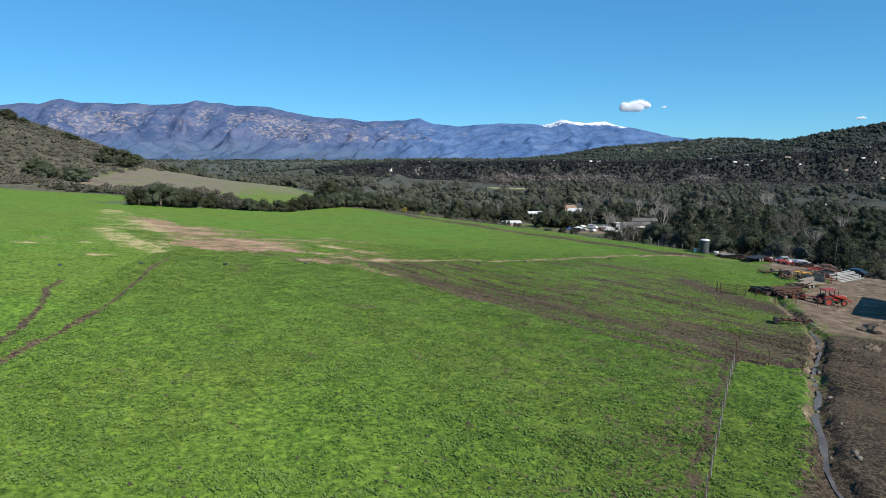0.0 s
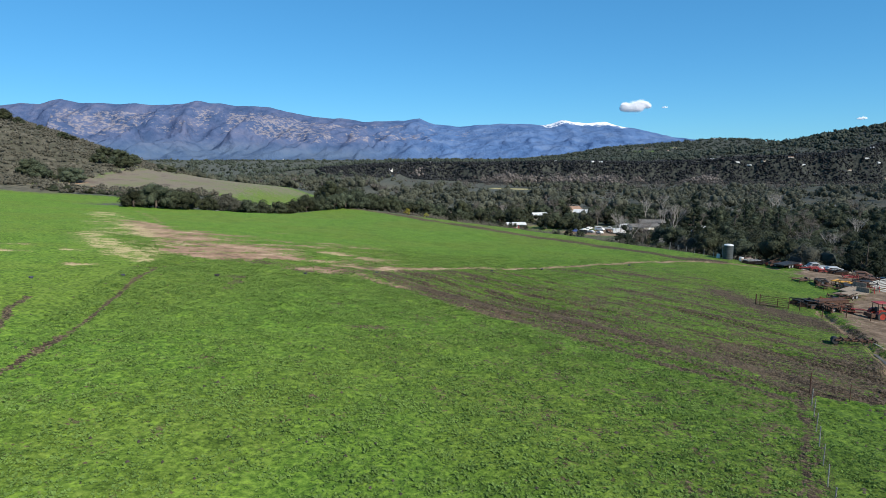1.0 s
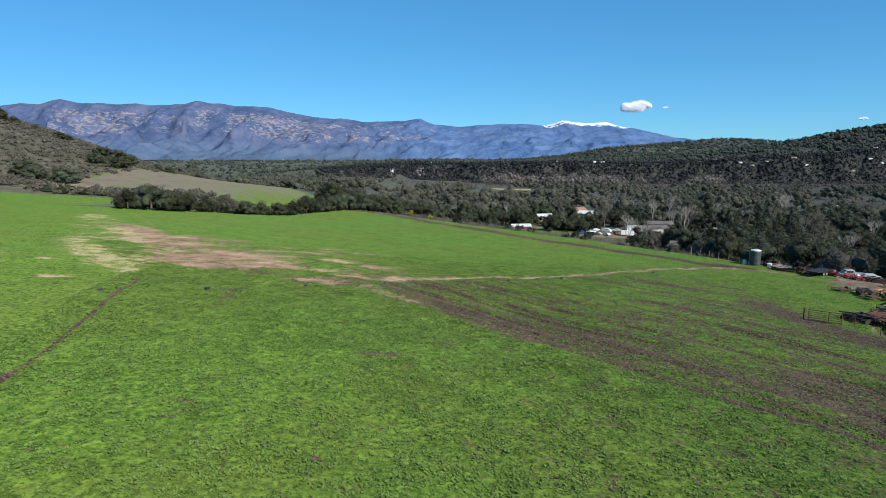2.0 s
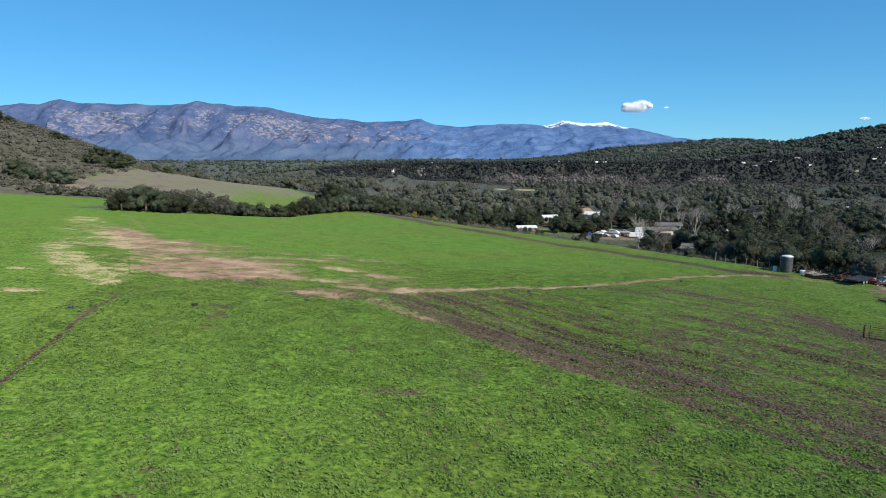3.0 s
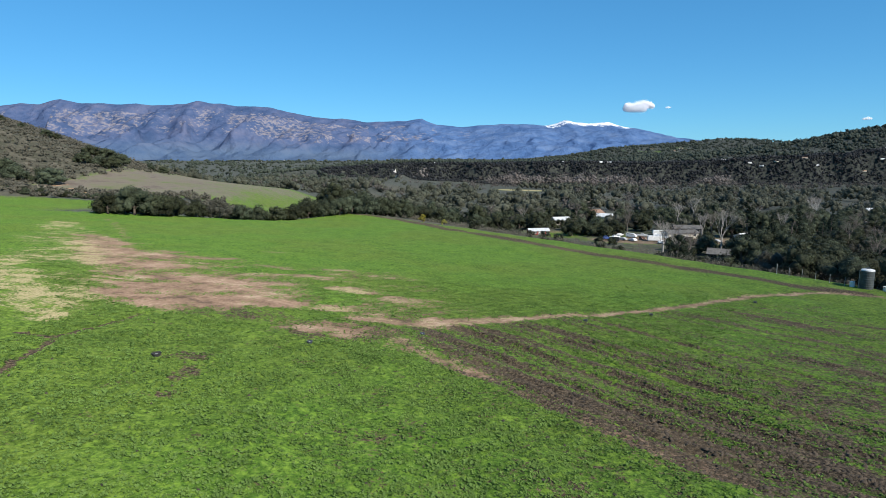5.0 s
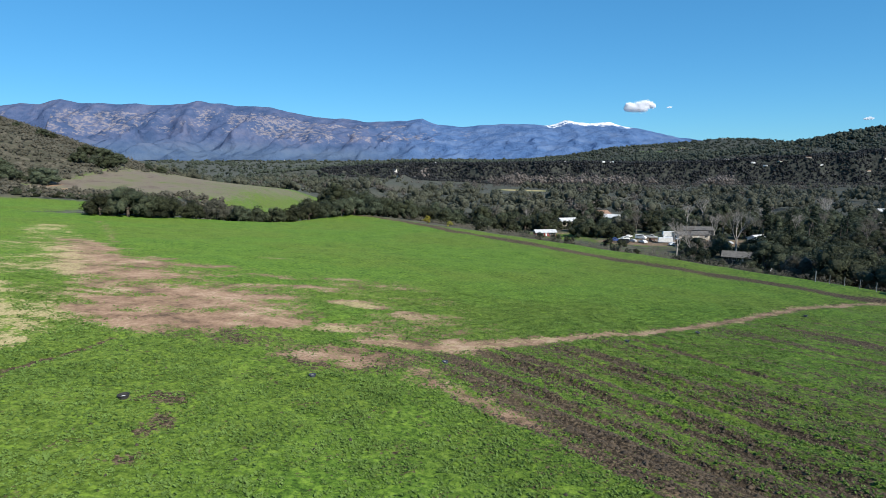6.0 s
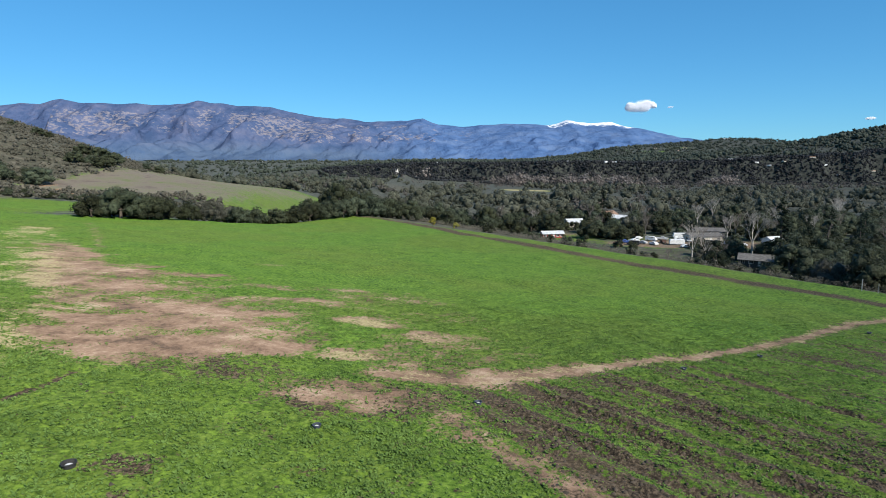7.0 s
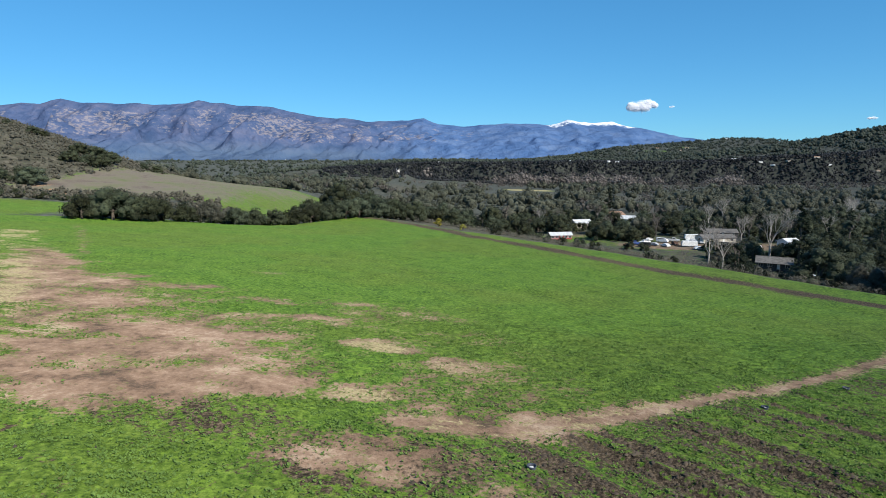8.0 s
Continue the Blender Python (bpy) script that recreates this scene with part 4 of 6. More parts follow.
# ---- far woods, one mass of many crowns ----
def make_woods(name, spots, size_lo, size_hi, per, leaf, material, label, flat=0.8, heads=3, core=0.85):
    """Crowns of several lumpy heads each; per: leaf clumps on each crown."""
    verts, faces, first = [], [], 0
    for x, y in spots:
        r = size_lo + (size_hi - size_lo) * rng.uniform(0, 1) ** 1.5
        z = float(land(x, y))
        tall = rng.uniform(0.8, 1.3)
        lobes = []
        for k in range(heads):
            q = r * rng.uniform(0.36, 0.66) * (1.35 if heads == 1 else 1)
            out = rng.normal(size=2) * r * 0.42
            high = r * (0.95 - 0.45 * min(1.0, np.hypot(*out) / r) + rng.uniform(-0.22, 0.22)) * flat * tall
            lobes.append((x + out[0], y + out[1], z + high, q, rng.uniform(0.8, 1.15)))
        v, f = leaf_cloud(rng, lobes, per, leaf * r, core)
        verts.append(v)
        faces.append(f + first)
        first += len(v)
    me = make_mesh(name, np.concatenate(verts), np.concatenate(faces), material)
    return tagged(put(name, me), label, "woods", kind="stuff")


def strewn(count, xr, yr, allow):
    x, y = rng.uniform(*xr, count), rng.uniform(*yr, count)
    ok = allow(x, y)
    return list(zip(x[ok], y[ok]))


def seen_band(x, y):
    return np.abs(x + 10) < 0.82 * y


def river_woods(x, y):
    open_ground = fnoise(x, y, 120, 52, 3) > np.where(y < 800, 0.64, 0.58)
    # bed also keeps a treeless gap in front, fitted to the camera's view
    bed = (np.abs(y - 1130) < 26) | ((np.abs(x - 0.11 * y) < 46) & (y > 730) & (y < 940))
    homes = (np.hypot(x - 28, y - 470) < 7) | (np.hypot(x - 88, y - 432) < 12) | (np.hypot(x - 89, y - 408) < 9)
    return seen_band(x, y) & ~open_ground & ~bed & ~homes & ((x > -82 + 0.03 * y) | (y > 575))


make_woods("valley_woods", strewn(2800, (-500, 1000), (405, 1010), lambda x, y: river_woods(x, y) & ((y < 800) | (fnoise(x, y, 60, 59, 2) > 0.45))), 2.8, 9.5, 130, 0.085, M_VALLEY, "dense dark green valley woods", 0.95, 6, 0.68)
make_woods("bare_woods", strewn(2600, (-300, 1000), (420, 1175), lambda x, y: river_woods(x, y) & ((y > 960) | (fnoise(x, y, 90, 58, 2) > 0.44))), 3.4, 7.5, 60, 0.10, M_BARE_WOODS, "leafless grey riverside trees", 1.1, 3, 0.4)
make_woods("foot_woods", strewn(520, (-60, 520), (1105, 1172), lambda x, y: (bluff_edge(x, y) < -42) & (fnoise(x, y, 60, 62, 2) < 0.62)), 7.0, 14.5, 70, 0.07, M_FOOT, "leafless grey trees at the foot of the bluff", 1.2, 4, 0.4)
make_woods("bluff_woods", strewn(2600, (-400, 1300), (1190, 1560), lambda x, y: seen_band(x, y) & (bluff_edge(x, y) > 22) & (fnoise(x, y, 90, 53, 3) < 0.60)), 2.4, 6.5, 4, 0.2, M_HILL, "dark brush and trees on the river bluff", 0.8, 3)
bx = rng.uniform(-250, 1100, 8500)
reach = rng.uniform(-46, 8, 8500)
by = 1206 + 0.10 * np.abs(bx) + reach
for k in range(5):
    by = by - (bluff_edge(bx, by) - reach)
make_woods("bluff_brush", [(a, b) for a, b in zip(bx, by) if abs(a + 10) < 0.82 * b], 2.4, 4.6, 4, 0.5, M_BLUFF, "scrub on the river bluff, with shade and haze in its colour", 0.4, 1)
make_woods("plain_woods", strewn(2600, (-1300, 60), (590, 1560), lambda x, y: seen_band(x, y) & (fnoise(x, y, 150, 64, 3) < 0.60) & ((x < -150) | (y > 1230))), 3.5, 8.5, 8, 0.2, M_HILL, "dark green woods on the plain below the mountains", 0.8, 3)
make_woods("ridge_woods", strewn(5200, (250, 2300), (1850, 3050), lambda x, y: seen_band(x, y) & (lawn(x, y) < 0.3)), 4.5, 11.0, 6, 0.2, M_HILL, "dark green woods on the far ridge", 0.6, 3, 0.75)
make_woods("hill_woods", strewn(2200, (-1500, 900), (1450, 3300), lambda x, y: seen_band(x, y) & (lawn(x, y) < 0.3) & (fnoise(x, y, 140, 54, 3) < 0.60)), 4.5, 12.0, 3, 0.25, M_HILL, "dark green woods on the far hills", 0.6, 3)
make_woods("slope_woods", strewn(4600, (480, 1560), (1240, 1950), lambda x, y: seen_band(x, y) & (bluff_edge(x, y) > 20) & (fnoise(x, y, 110, 55, 3) < np.where(x > 800, 0.82, 0.56))), 3.4, 9.5, 8, 0.2, M_HILL, "dark green woods on the hillside across the river", 0.7, 3)
make_woods("slope_brush", strewn(2600, (480, 1500), (1240, 1900), lambda x, y: seen_band(x, y) & (bluff_edge(x, y) > 20) & (fnoise(x, y, 110, 55, 3) > 0.52)), 2.0, 4.5, 3, 0.25, M_HILL_BRUSH, "grey-brown brush on the hillside across the river", 0.35, 2)
make_woods("left_brush", strewn(8200, (-420, -185), (270, 640), lambda x, y: (x < -200 - 0.3 * np.maximum(0, y - 450) + 14 * (fnoise(x, y, 14, 31, 4) - 0.5)) & (np.abs(x) < 0.95 * y)), 0.9, 3.0, 7, 0.22, M_FAR_BRUSH, "grey-green chaparral on the hillside", 0.42, 2, 0.6)
make_woods("edge_brush", strewn(420, (-240, -100), (262, 312), lambda x, y: (y > 267 - 0.17 * (x + 120) + 26 * smooth(-165, -240, x))), 1.0, 2.4, 24, 0.30, M_FAR_BRUSH, "grey scrub beyond the pasture")
make_woods("rim_brush", strewn(5200, (-60, 120), (120, 340), lambda x, y: (past_edge(x, y) > -4) & (past_edge(x, y) < 66) & (past_edge(x, y) > 9 - 14 * (fnoise(x, y, 16, 57, 2) - 0.5)) & (np.hypot(x - 76, y - 215) > 12)), 0.45, 1.6, 34, 0.10, M_RIM_BRUSH, "dry grey scrub below the pasture rim", 0.8, 2, 0.12)
for x, y, s in ((-220, 424, 1.0), (-213, 427, 0.9), (-228, 420, 0.85), (-209, 394, 1.0), (-203, 397, 0.9), (-216, 391, 0.8), (-207, 452, 0.75), (-200, 456, 0.6), (-203, 333, 1.2), (-212, 329, 1.3), (-196, 330, 1.0), (-220, 333, 1.1), (-268, 442, 0.6), (-264, 446, 0.5), (-300, 430, 1.0), (-320, 430, 1.2), (-308, 440, 1.1), (-294, 436, 0.9), (-286, 446, 0.6)):
    copy_scaled(row_oaks[rng.randint(0, 2)], x, y, rng.uniform(0, 6.28), s * 1.05, 0.85, "dark green oak on the brushy hillside")
for k in range(30):
    x = -112 + 2.7 * k + rng.uniform(-1, 1)
    copy_scaled(row_oaks[rng.choice([1, 1, 3, 2])], x, 219.5 + 0.92 * (x + 114) + rng.uniform(0, 7), rng.uniform(0, 6.28), rng.uniform(0.45, 0.8), rng.uniform(0.75, 1.0), "low dense oak filling the pasture's far edge")
for k in range(16):
    x = -180 + 4.4 * k
    copy_scaled(row_oaks[1], x, 273 - 0.17 * (x + 120) + 20 * float(smooth(-165, -240, x)) + rng.uniform(-3, 3), rng.uniform(0, 6.28), rng.uniform(0.35, 0.6), 0.8, "low dark bush beyond the pasture")

# ---- leafless trees, conifers, palms ----
def make_bare_tree(m, seed, height, label, material=None):
    r = np.random.RandomState(seed)
    tree = empty("bare_tree", m, label, "tree", "leafless trees")
    bm = bmesh.new()
    rod(bm, (0, 0, -0.5), (0.15, 0, height * 0.40), height * 0.021, height * 0.014, 8)
    part("trunk", bm, material or M_PALE_BARK, tree)
    for k in range(4):
        bm = bmesh.new()
        a = k * 1.6 + r.uniform(-0.4, 0.4)
        w = Vector((math.cos(a) * 0.45, math.sin(a) * 0.45, 1)).normalized()
        limbs(bm, r, Vector((0.12, 0, height * r.uniform(0.30, 0.40))), w, height * 0.20, height * 0.0085, 6, 0.42, 0.14)
        part("limb", bm, material or M_PALE_BARK, tree)
    return tree


def make_conifer(m, seed, height, spread, label):
    r = np.random.RandomState(seed)
    tree = empty("conifer", m, label, "tree", "conifers")
    part("trunk", one_rod((0, 0, -0.5), (0, 0, height * 0.97), height * 0.02, 0.03, 8), M_BARK, tree)
    lobes = []
    for k in range(46):
        t = (k + r.uniform(0, 1)) / 46
        a, q = r.uniform(0, 6.283), spread * (1 - t) ** 0.8 * r.uniform(0.45, 1.0)
        lobes.append((math.cos(a) * q, math.sin(a) * q, height * (0.1 + 0.88 * t), spread * (0.13 + 0.24 * (1 - t)) * r.uniform(0.8, 1.3), 0.6))
    v, f = leaf_cloud(r, lobes, 1500, 0.42, 0.7)
    put("crown", make_mesh("crown", v, f, M_CONIFER), tree)
    return tree


def make_palm(m, height):
    r = np.random.RandomState(3)
    palm = empty("palm_tree", m, "shaggy green fan palm among dark trees", "tree")
    part("trunk", one_rod((0, 0, -0.4), (0.2, 0, height), 0.32, 0.22, 9), M_BARK, palm)
    v, f = leaf_cloud(r, [(0.2, 0, height * 0.9, 1.1, 1.5)], 160, 0.5, 0.8)
    put("dry_skirt", make_mesh("dry_skirt", v, f, M_TWIG), palm, "brown skirt of dead fronds")
    for k in range(22):
        a, lift = k * 2.4, r.uniform(-0.5, 1.2)
        bm = bmesh.new()
        last = None
        for s in range(6):
            t = s / 5
            c = Vector((0.2 + math.cos(a) * 2.3 * t, math.sin(a) * 2.3 * t, height + lift * 1.6 * t - 1.7 * t * t))
            w = Vector((-math.sin(a), math.cos(a), 0)) * (0.06 + 0.55 * math.sin(math.pi * min(1, t * 0.9)))
            pair = (bm.verts.new(c - w), bm.verts.new(c + Vector((0, 0, 0.08))), bm.verts.new(c + w))
            if last:
                bm.faces.new((last[0], last[1], pair[1], pair[0]))
                bm.faces.new((last[1], last[2], pair[2], pair[1]))
            last = pair
        part("frond", bm, M_OAK, palm)
    return palm


PALE_TREE = "tall leafless sycamore with pale bark"
bare_a = make_bare_tree(at_ground(69, 253), 4, 16.5, PALE_TREE)
make_bare_tree(at_ground(98.5, 272), 9, 21, PALE_TREE)
bare_c = make_bare_tree(at_ground(152, 262), 14, 14, "leafless tree with grey-brown twigs", M_TWIG)
for k, (x, y, s, src) in enumerate(((82, 262, 0.75, bare_c), (76, 258, 0.8, bare_a), (88, 275, 0.8, bare_c), (160, 290, 0.95, bare_c), (120, 330, 0.9, bare_c), (45, 380, 0.8, bare_c), (150, 350, 0.9, bare_a), (190, 330, 0.9, bare_c), (135, 238, 0.85, bare_c), (108, 222, 0.7, bare_c), (128, 205, 0.8, bare_c),
                                    (60, 250, 0.45, bare_c), (20, 405, 0.8, bare_c), (100, 395, 0.9, bare_c), (210, 400, 1.0, bare_a), (240, 360, 0.9, bare_c), (92, 300, 0.75, bare_c), (108, 312, 0.85, bare_a), (130, 318, 0.8, bare_c), (62, 348, 0.75, bare_c), (34, 372, 0.7, bare_a), (84, 345, 0.8, bare_c), (150, 322, 0.8, bare_a), (172, 338, 0.9, bare_c), (118, 368, 0.9, bare_a), (70, 400, 0.9, bare_c), (140, 400, 1.0, bare_a), (182, 372, 0.9, bare_c), (12, 380, 0.7, bare_c), (225, 420, 1.0, bare_a), (265, 405, 1.0, bare_c), (160, 250, 0.8, bare_c), (142, 232, 0.75, bare_a), (118, 212, 0.7, bare_c), (176, 268, 0.85, bare_a))):
    copy_scaled(src, x, y, k * 1.3, s)
conifer = make_conifer(at_ground(103, 262), 5, 24.5, 5.2, "tall dark conifer above the oaks")
for x, y, s, tall in ((139, 292, 0.75, 1.0), (112, 261, 0.74, 1.0), (140, 276, 0.62, 1.0), (95, 470, 0.8, 1.0), (165, 310, 0.6, 1.0)):
    copy_scaled(conifer, x, y, x, s, tall)
make_palm(at_ground(123, 268), 15.5)
blossom = make_tree("blossoming_bush", at_ground(-17, 262), rng, 3.2, 2.0, 420, 0.22, 8, M_YELLOW, "yellow blossoming bush below the pasture rim")
copy_scaled(blossom, -9, 259, 2.0, 0.7)
shrub = make_tree("shrub", at_ground(36, 212), rng, 2.6, 1.7, 420, 0.2, 8, M_OAK, "small dark shrub on the dry slope", "slope shrubs")
for x, y, s in ((40, 206, 0.8), (24, 236, 1.3), (28, 234, 1.2), (20, 241, 1.1), (16, 243, 1.0), (60, 214, 1.4), (63, 208, 1.2), (66, 204, 1.3), (57, 222, 1.2), (78, 200, 1.4), (2, 262, 1.5), (70, 190, 1.4), (84, 188, 1.5), (46, 232, 0.9), (27, 328, 1.6), (25, 330, 1.4), (60, 305, 1.5), (65, 303, 1.3), (94, 306, 1.8), (90, 302, 1.5), (97, 298, 1.7), (84, 286, 1.8), (100, 284, 1.9), (76, 262, 1.5), (80, 258, 1.6), (86, 268, 1.7)):
    copy_scaled(shrub, x, y, x * 1.7, s)

# ---- painted, metal and built surfaces ----
M_WHITE = surface("white_paint", (0.58, 0.57, 0.54), (0.82, 0.82, 0.80), 2, 0.5)
M_CREAM = surface("cream_plaster", (0.45, 0.40, 0.32), (0.62, 0.56, 0.46), 1.5, 0.85)
M_GREY_WALL = surface("grey_siding", (0.035, 0.036, 0.038), (0.075, 0.075, 0.075), 1.5, 0.8)
M_GREY_ROOF = surface("grey_shingles", (0.075, 0.070, 0.064), (0.165, 0.155, 0.142), 1.2, 0.9, grain=9, depth=0.02)
M_PALE_ROOF = surface("pale_metal_roof", (0.50, 0.50, 0.49), (0.72, 0.72, 0.70), 0.8, 0.45, 0.1)
M_TILE_ROOF = surface("brown_roof_tiles", (0.20, 0.12, 0.08), (0.36, 0.23, 0.16), 1.0, 0.85, grain=8, depth=0.03)
M_RED = surface("red_barn_paint", (0.26, 0.025, 0.022), (0.42, 0.05, 0.04), 2, 0.6)
M_ORANGE = surface("orange_red_tractor_paint", (0.22, 0.022, 0.014), (0.38, 0.048, 0.026), 2, 0.5)
M_RUST = surface("rusty_iron", (0.045, 0.024, 0.017), (0.14, 0.068, 0.040), 5, 0.85, 0.2)
M_DARK_IRON = surface("dark_iron", (0.020, 0.020, 0.021), (0.06, 0.056, 0.052), 4, 0.6, 0.5)
M_GALV = surface("galvanised_steel", (0.22, 0.22, 0.215), (0.36, 0.36, 0.35), 3, 0.6, 0.25)
M_TANK = surface("grey_green_tank_plastic", (0.030, 0.037, 0.036), (0.065, 0.075, 0.072), 1.2, 0.6)
M_TYRE = surface("tyre_rubber", (0.018, 0.018, 0.018), (0.042, 0.040, 0.038), 5, 0.85)
M_GLASS = surface("dark_window_glass", (0.015, 0.018, 0.022), (0.03, 0.035, 0.04), 1, 0.08)
M_SILVER = surface("silver_car_paint", (0.34, 0.34, 0.34), (0.48, 0.48, 0.47), 1, 0.45, 0.0)
M_BLACK = surface("black_car_paint", (0.010, 0.010, 0.012), (0.025, 0.025, 0.028), 1, 0.25)
M_BLUE = surface("blue_paint", (0.020, 0.045, 0.16), (0.035, 0.08, 0.26), 2, 0.5)
M_NAVY = surface("dark_blue_tub_plastic", (0.024, 0.030, 0.045), (0.07, 0.08, 0.105), 4, 0.7)
M_YELLOW_PAINT = surface("faded_yellow_paint", (0.48, 0.22, 0.03), (0.66, 0.36, 0.06), 3, 0.5)
M_WOOD = surface("weathered_timber", (0.16, 0.125, 0.09), (0.34, 0.27, 0.20), 4, 0.85)
M_PIPE = surface("dull aluminium pipe", (0.20, 0.20, 0.19), (0.36, 0.36, 0.34), 2, 0.7, 0.1)
M_TARP = surface("white_tarp", (0.45, 0.45, 0.45), (0.66, 0.66, 0.65), 1.5, 0.6, grain=6, depth=0.03)
M_ROCK = surface("grey_stones", (0.11, 0.092, 0.075), (0.26, 0.225, 0.185), 3, 0.9, depth=0.02)
M_DIRT_HEAP = surface("heaped_brown_dirt", (0.075, 0.052, 0.034), (0.20, 0.145, 0.10), 2.5, 0.95, grain=12, depth=0.03)
M_MUDWATER = surface("wet_gully_bed", (0.060, 0.054, 0.048), (0.15, 0.136, 0.12), 0.7, 0.6, grain=6, depth=0.01)


# ---- gully water, fences ----
def ribbon(points, width, lift, seed):
    """A wavering strip along a polyline just above the ground."""
    pts = []
    for (ax, ay), (bx, by) in zip(points[:-1], points[1:]):
        n = max(2, int(math.hypot(bx - ax, by - ay) / 0.5))
        pts += [(ax + (bx - ax) * k / n, ay + (by - ay) * k / n) for k in range(n)]
    p = np.array(pts)
    d = np.gradient(p, axis=0)
    d /= np.linalg.norm(d, axis=1)[:, None]
    side = np.stack([-d[:, 1], d[:, 0]], 1)
    w = width * (0.45 + 0.9 * fnoise(p[:, 0], p[:, 1], 2.5, seed, 3))
    z = land(p[:, 0], p[:, 1]) - 0.45 + lift
    rows = [np.column_stack([p + side * w[:, None] * s, z]) for s in (-1, 0, 1)]
    v = np.concatenate(rows)
    n = len(p)
    i = np.arange(n - 1)
    f = np.concatenate([np.stack([i + r * n, i + 1 + r * n, i + 1 + (r + 1) * n, i + (r + 1) * n], 1) for r in (0, 1)])
    return v, f


v, f = ribbon(GULLY[2:13], 0.18, 0.05, 8)
tagged(put("gully_water", make_mesh("gully_water", v, f, M_MUDWATER, True)), "shallow grey water lying in an eroded gully", "water", kind="structure")


def run_points(points, gap):
    out, left = [points[0]], gap
    for (ax, ay), (bx, by) in zip(points[:-1], points[1:]):
        length, at = math.hypot(bx - ax, by - ay), 0.0
        while at + left <= length:
            at += left
            out.append((ax + (bx - ax) * at / length, ay + (by - ay) * at / length))
            left = gap
        left -= length - at
    return out


def make_fence(points, gap, tall, post_mat, wires, label, post_r=0.05):
    fence = empty("wire_fence", Matrix(), label, "fence", kind="")
    posts = run_points(points, gap)
    for k, (x, y) in enumerate(posts):
        z = gz(x, y)
        h = tall * (1.25 if k == 0 else 1.0)
        part("post", one_rod((x, y, z - 0.3), (x + 0.03 * math.sin(k * 3), y + 0.03 * math.cos(k * 5), z + h), post_r * (1.6 if k == 0 else 1), seg=6), post_mat, fence)
    for s in range(wires):
        bm = bmesh.new()
        for (ax, ay), (bx, by) in zip(posts[:-1], posts[1:]):
            h = tall * (s + 0.8) / wires
            rod(bm, (ax, ay, gz(ax, ay) + h), (bx, by, gz(bx, by) + h), 0.007, seg=4)
        part("wire", bm, M_RUST, fence)
    return fence


make_fence(FENCE_LINE, 2.6, 1.15, M_GALV, 5, "wire fence with thin steel posts beside the lush plot", 0.028)
make_fence([(22.9, 47.8), (25.2, 47.0), (27.6, 46.2)], 2.4, 1.2, M_RUST, 4, "short wire fence with rusty posts at the plot's end", 0.03)
make_fence([(47.5, 140), (50.4, 134.4), (53.0, 130.2)], 2.2, 1.4, M_GALV, 5, "chain fence with steel posts at the rim", 0.04)
make_fence([(37.0, 82.5), (40.2, 80.2), (43.0, 77.8), (46, 75.4), (49.5, 74.8)], 2.4, 1.05, M_RUST, 3, "low rusty wire fence beside the yard", 0.05)


def make_gate(m):
    g = empty("metal_gate", m, "rusty tube farm gate standing in the grass", "gate")
    bm = bmesh.new()
    for a, b in (((0, 0, 0.15), (0, 0, 1.25)), ((3.2, 0, 0.15), (3.2, 0, 1.25)), ((0, 0, 0.15), (3.2, 0, 0.15)), ((0, 0, 1.25), (3.2, 0, 1.25))):
        rod(bm, a, b, 0.035, seg=6)
    part("gate_frame", bm, M_RUST, g)
    for k in range(4):
        part("bar", one_rod((0, 0, 0.37 + 0.22 * k), (3.2, 0, 0.37 + 0.22 * k), 0.022, seg=6), M_RUST, g)
    for x in (0, 3.2):
        part("post", one_rod((x, 0.1, -0.3), (x, 0.1, 1.4), 0.04, seg=7), M_RUST, g)
    return g


make_gate(Matrix.Translation((37.2, 82.0, gz(37.2, 82))) @ pose(0, 0, 0, 0, 0, -38))


# ---- water tank ----
def make_tank(m):
    tank = empty("water_tank", m, "tall grey-green water tank with a pale lid", "tank")
    bm = bmesh.new()
    r, h = 0.90, 2.75
    rings = []
    for k in range(24):
        z = h * k / 23
        q = r * (1 + 0.012 * math.cos(k * 2.1))
        rings.append([bm.verts.new((q * math.cos(2 * math.pi * a / 28), q * math.sin(2 * math.pi * a / 28), z)) for a in range(28)])
    for p, q in zip(rings[:-1], rings[1:]):
        for a in range(28):
            bm.faces.new((p[a], p[(a + 1) % 28], q[(a + 1) % 28], q[a]))
    part("body", bm, M_TANK, tank)
    bm = bmesh.new()
    rod(bm, (0, 0, h), (0, 0, h + 0.14), r * 1.03, r * 0.98, 28)
    rod(bm, (0, 0, h + 0.14), (0, 0, h + 0.30), r * 0.96, 0.3, 28)
    part("lid", bm, M_PALE_ROOF, tank, "pale domed lid")
    part("hatch", one_rod((0, 0, h + 0.28), (0, 0, h + 0.40), 0.28, seg=14), M_TANK, tank)
    part("pipe", one_rod((-1.08, 0.2, 0), (-1.08, 0.2, h), 0.05, seg=8), M_GALV, tank)
    return tank


make_tank(at_ground(55.0, 128.6))


def make_drum(m, r, h, material, label):
    d = empty("drum", m, label, "drum")
    bm = bmesh.new()
    rod(bm, (0, 0, 0), (0, 0, h), r, seg=16)
    for z in (0.03, h * 0.35, h * 0.66, h - 0.03):
        rod(bm, (0, 0, z - 0.02), (0, 0, z + 0.02), r * 1.04, seg=16)
    part("shell", bm, material, d)
    part("cap", one_rod((r * 0.5, 0, h), (r * 0.5, 0, h + 0.05), 0.06, seg=8), M_DARK_IRON, d)
    return d


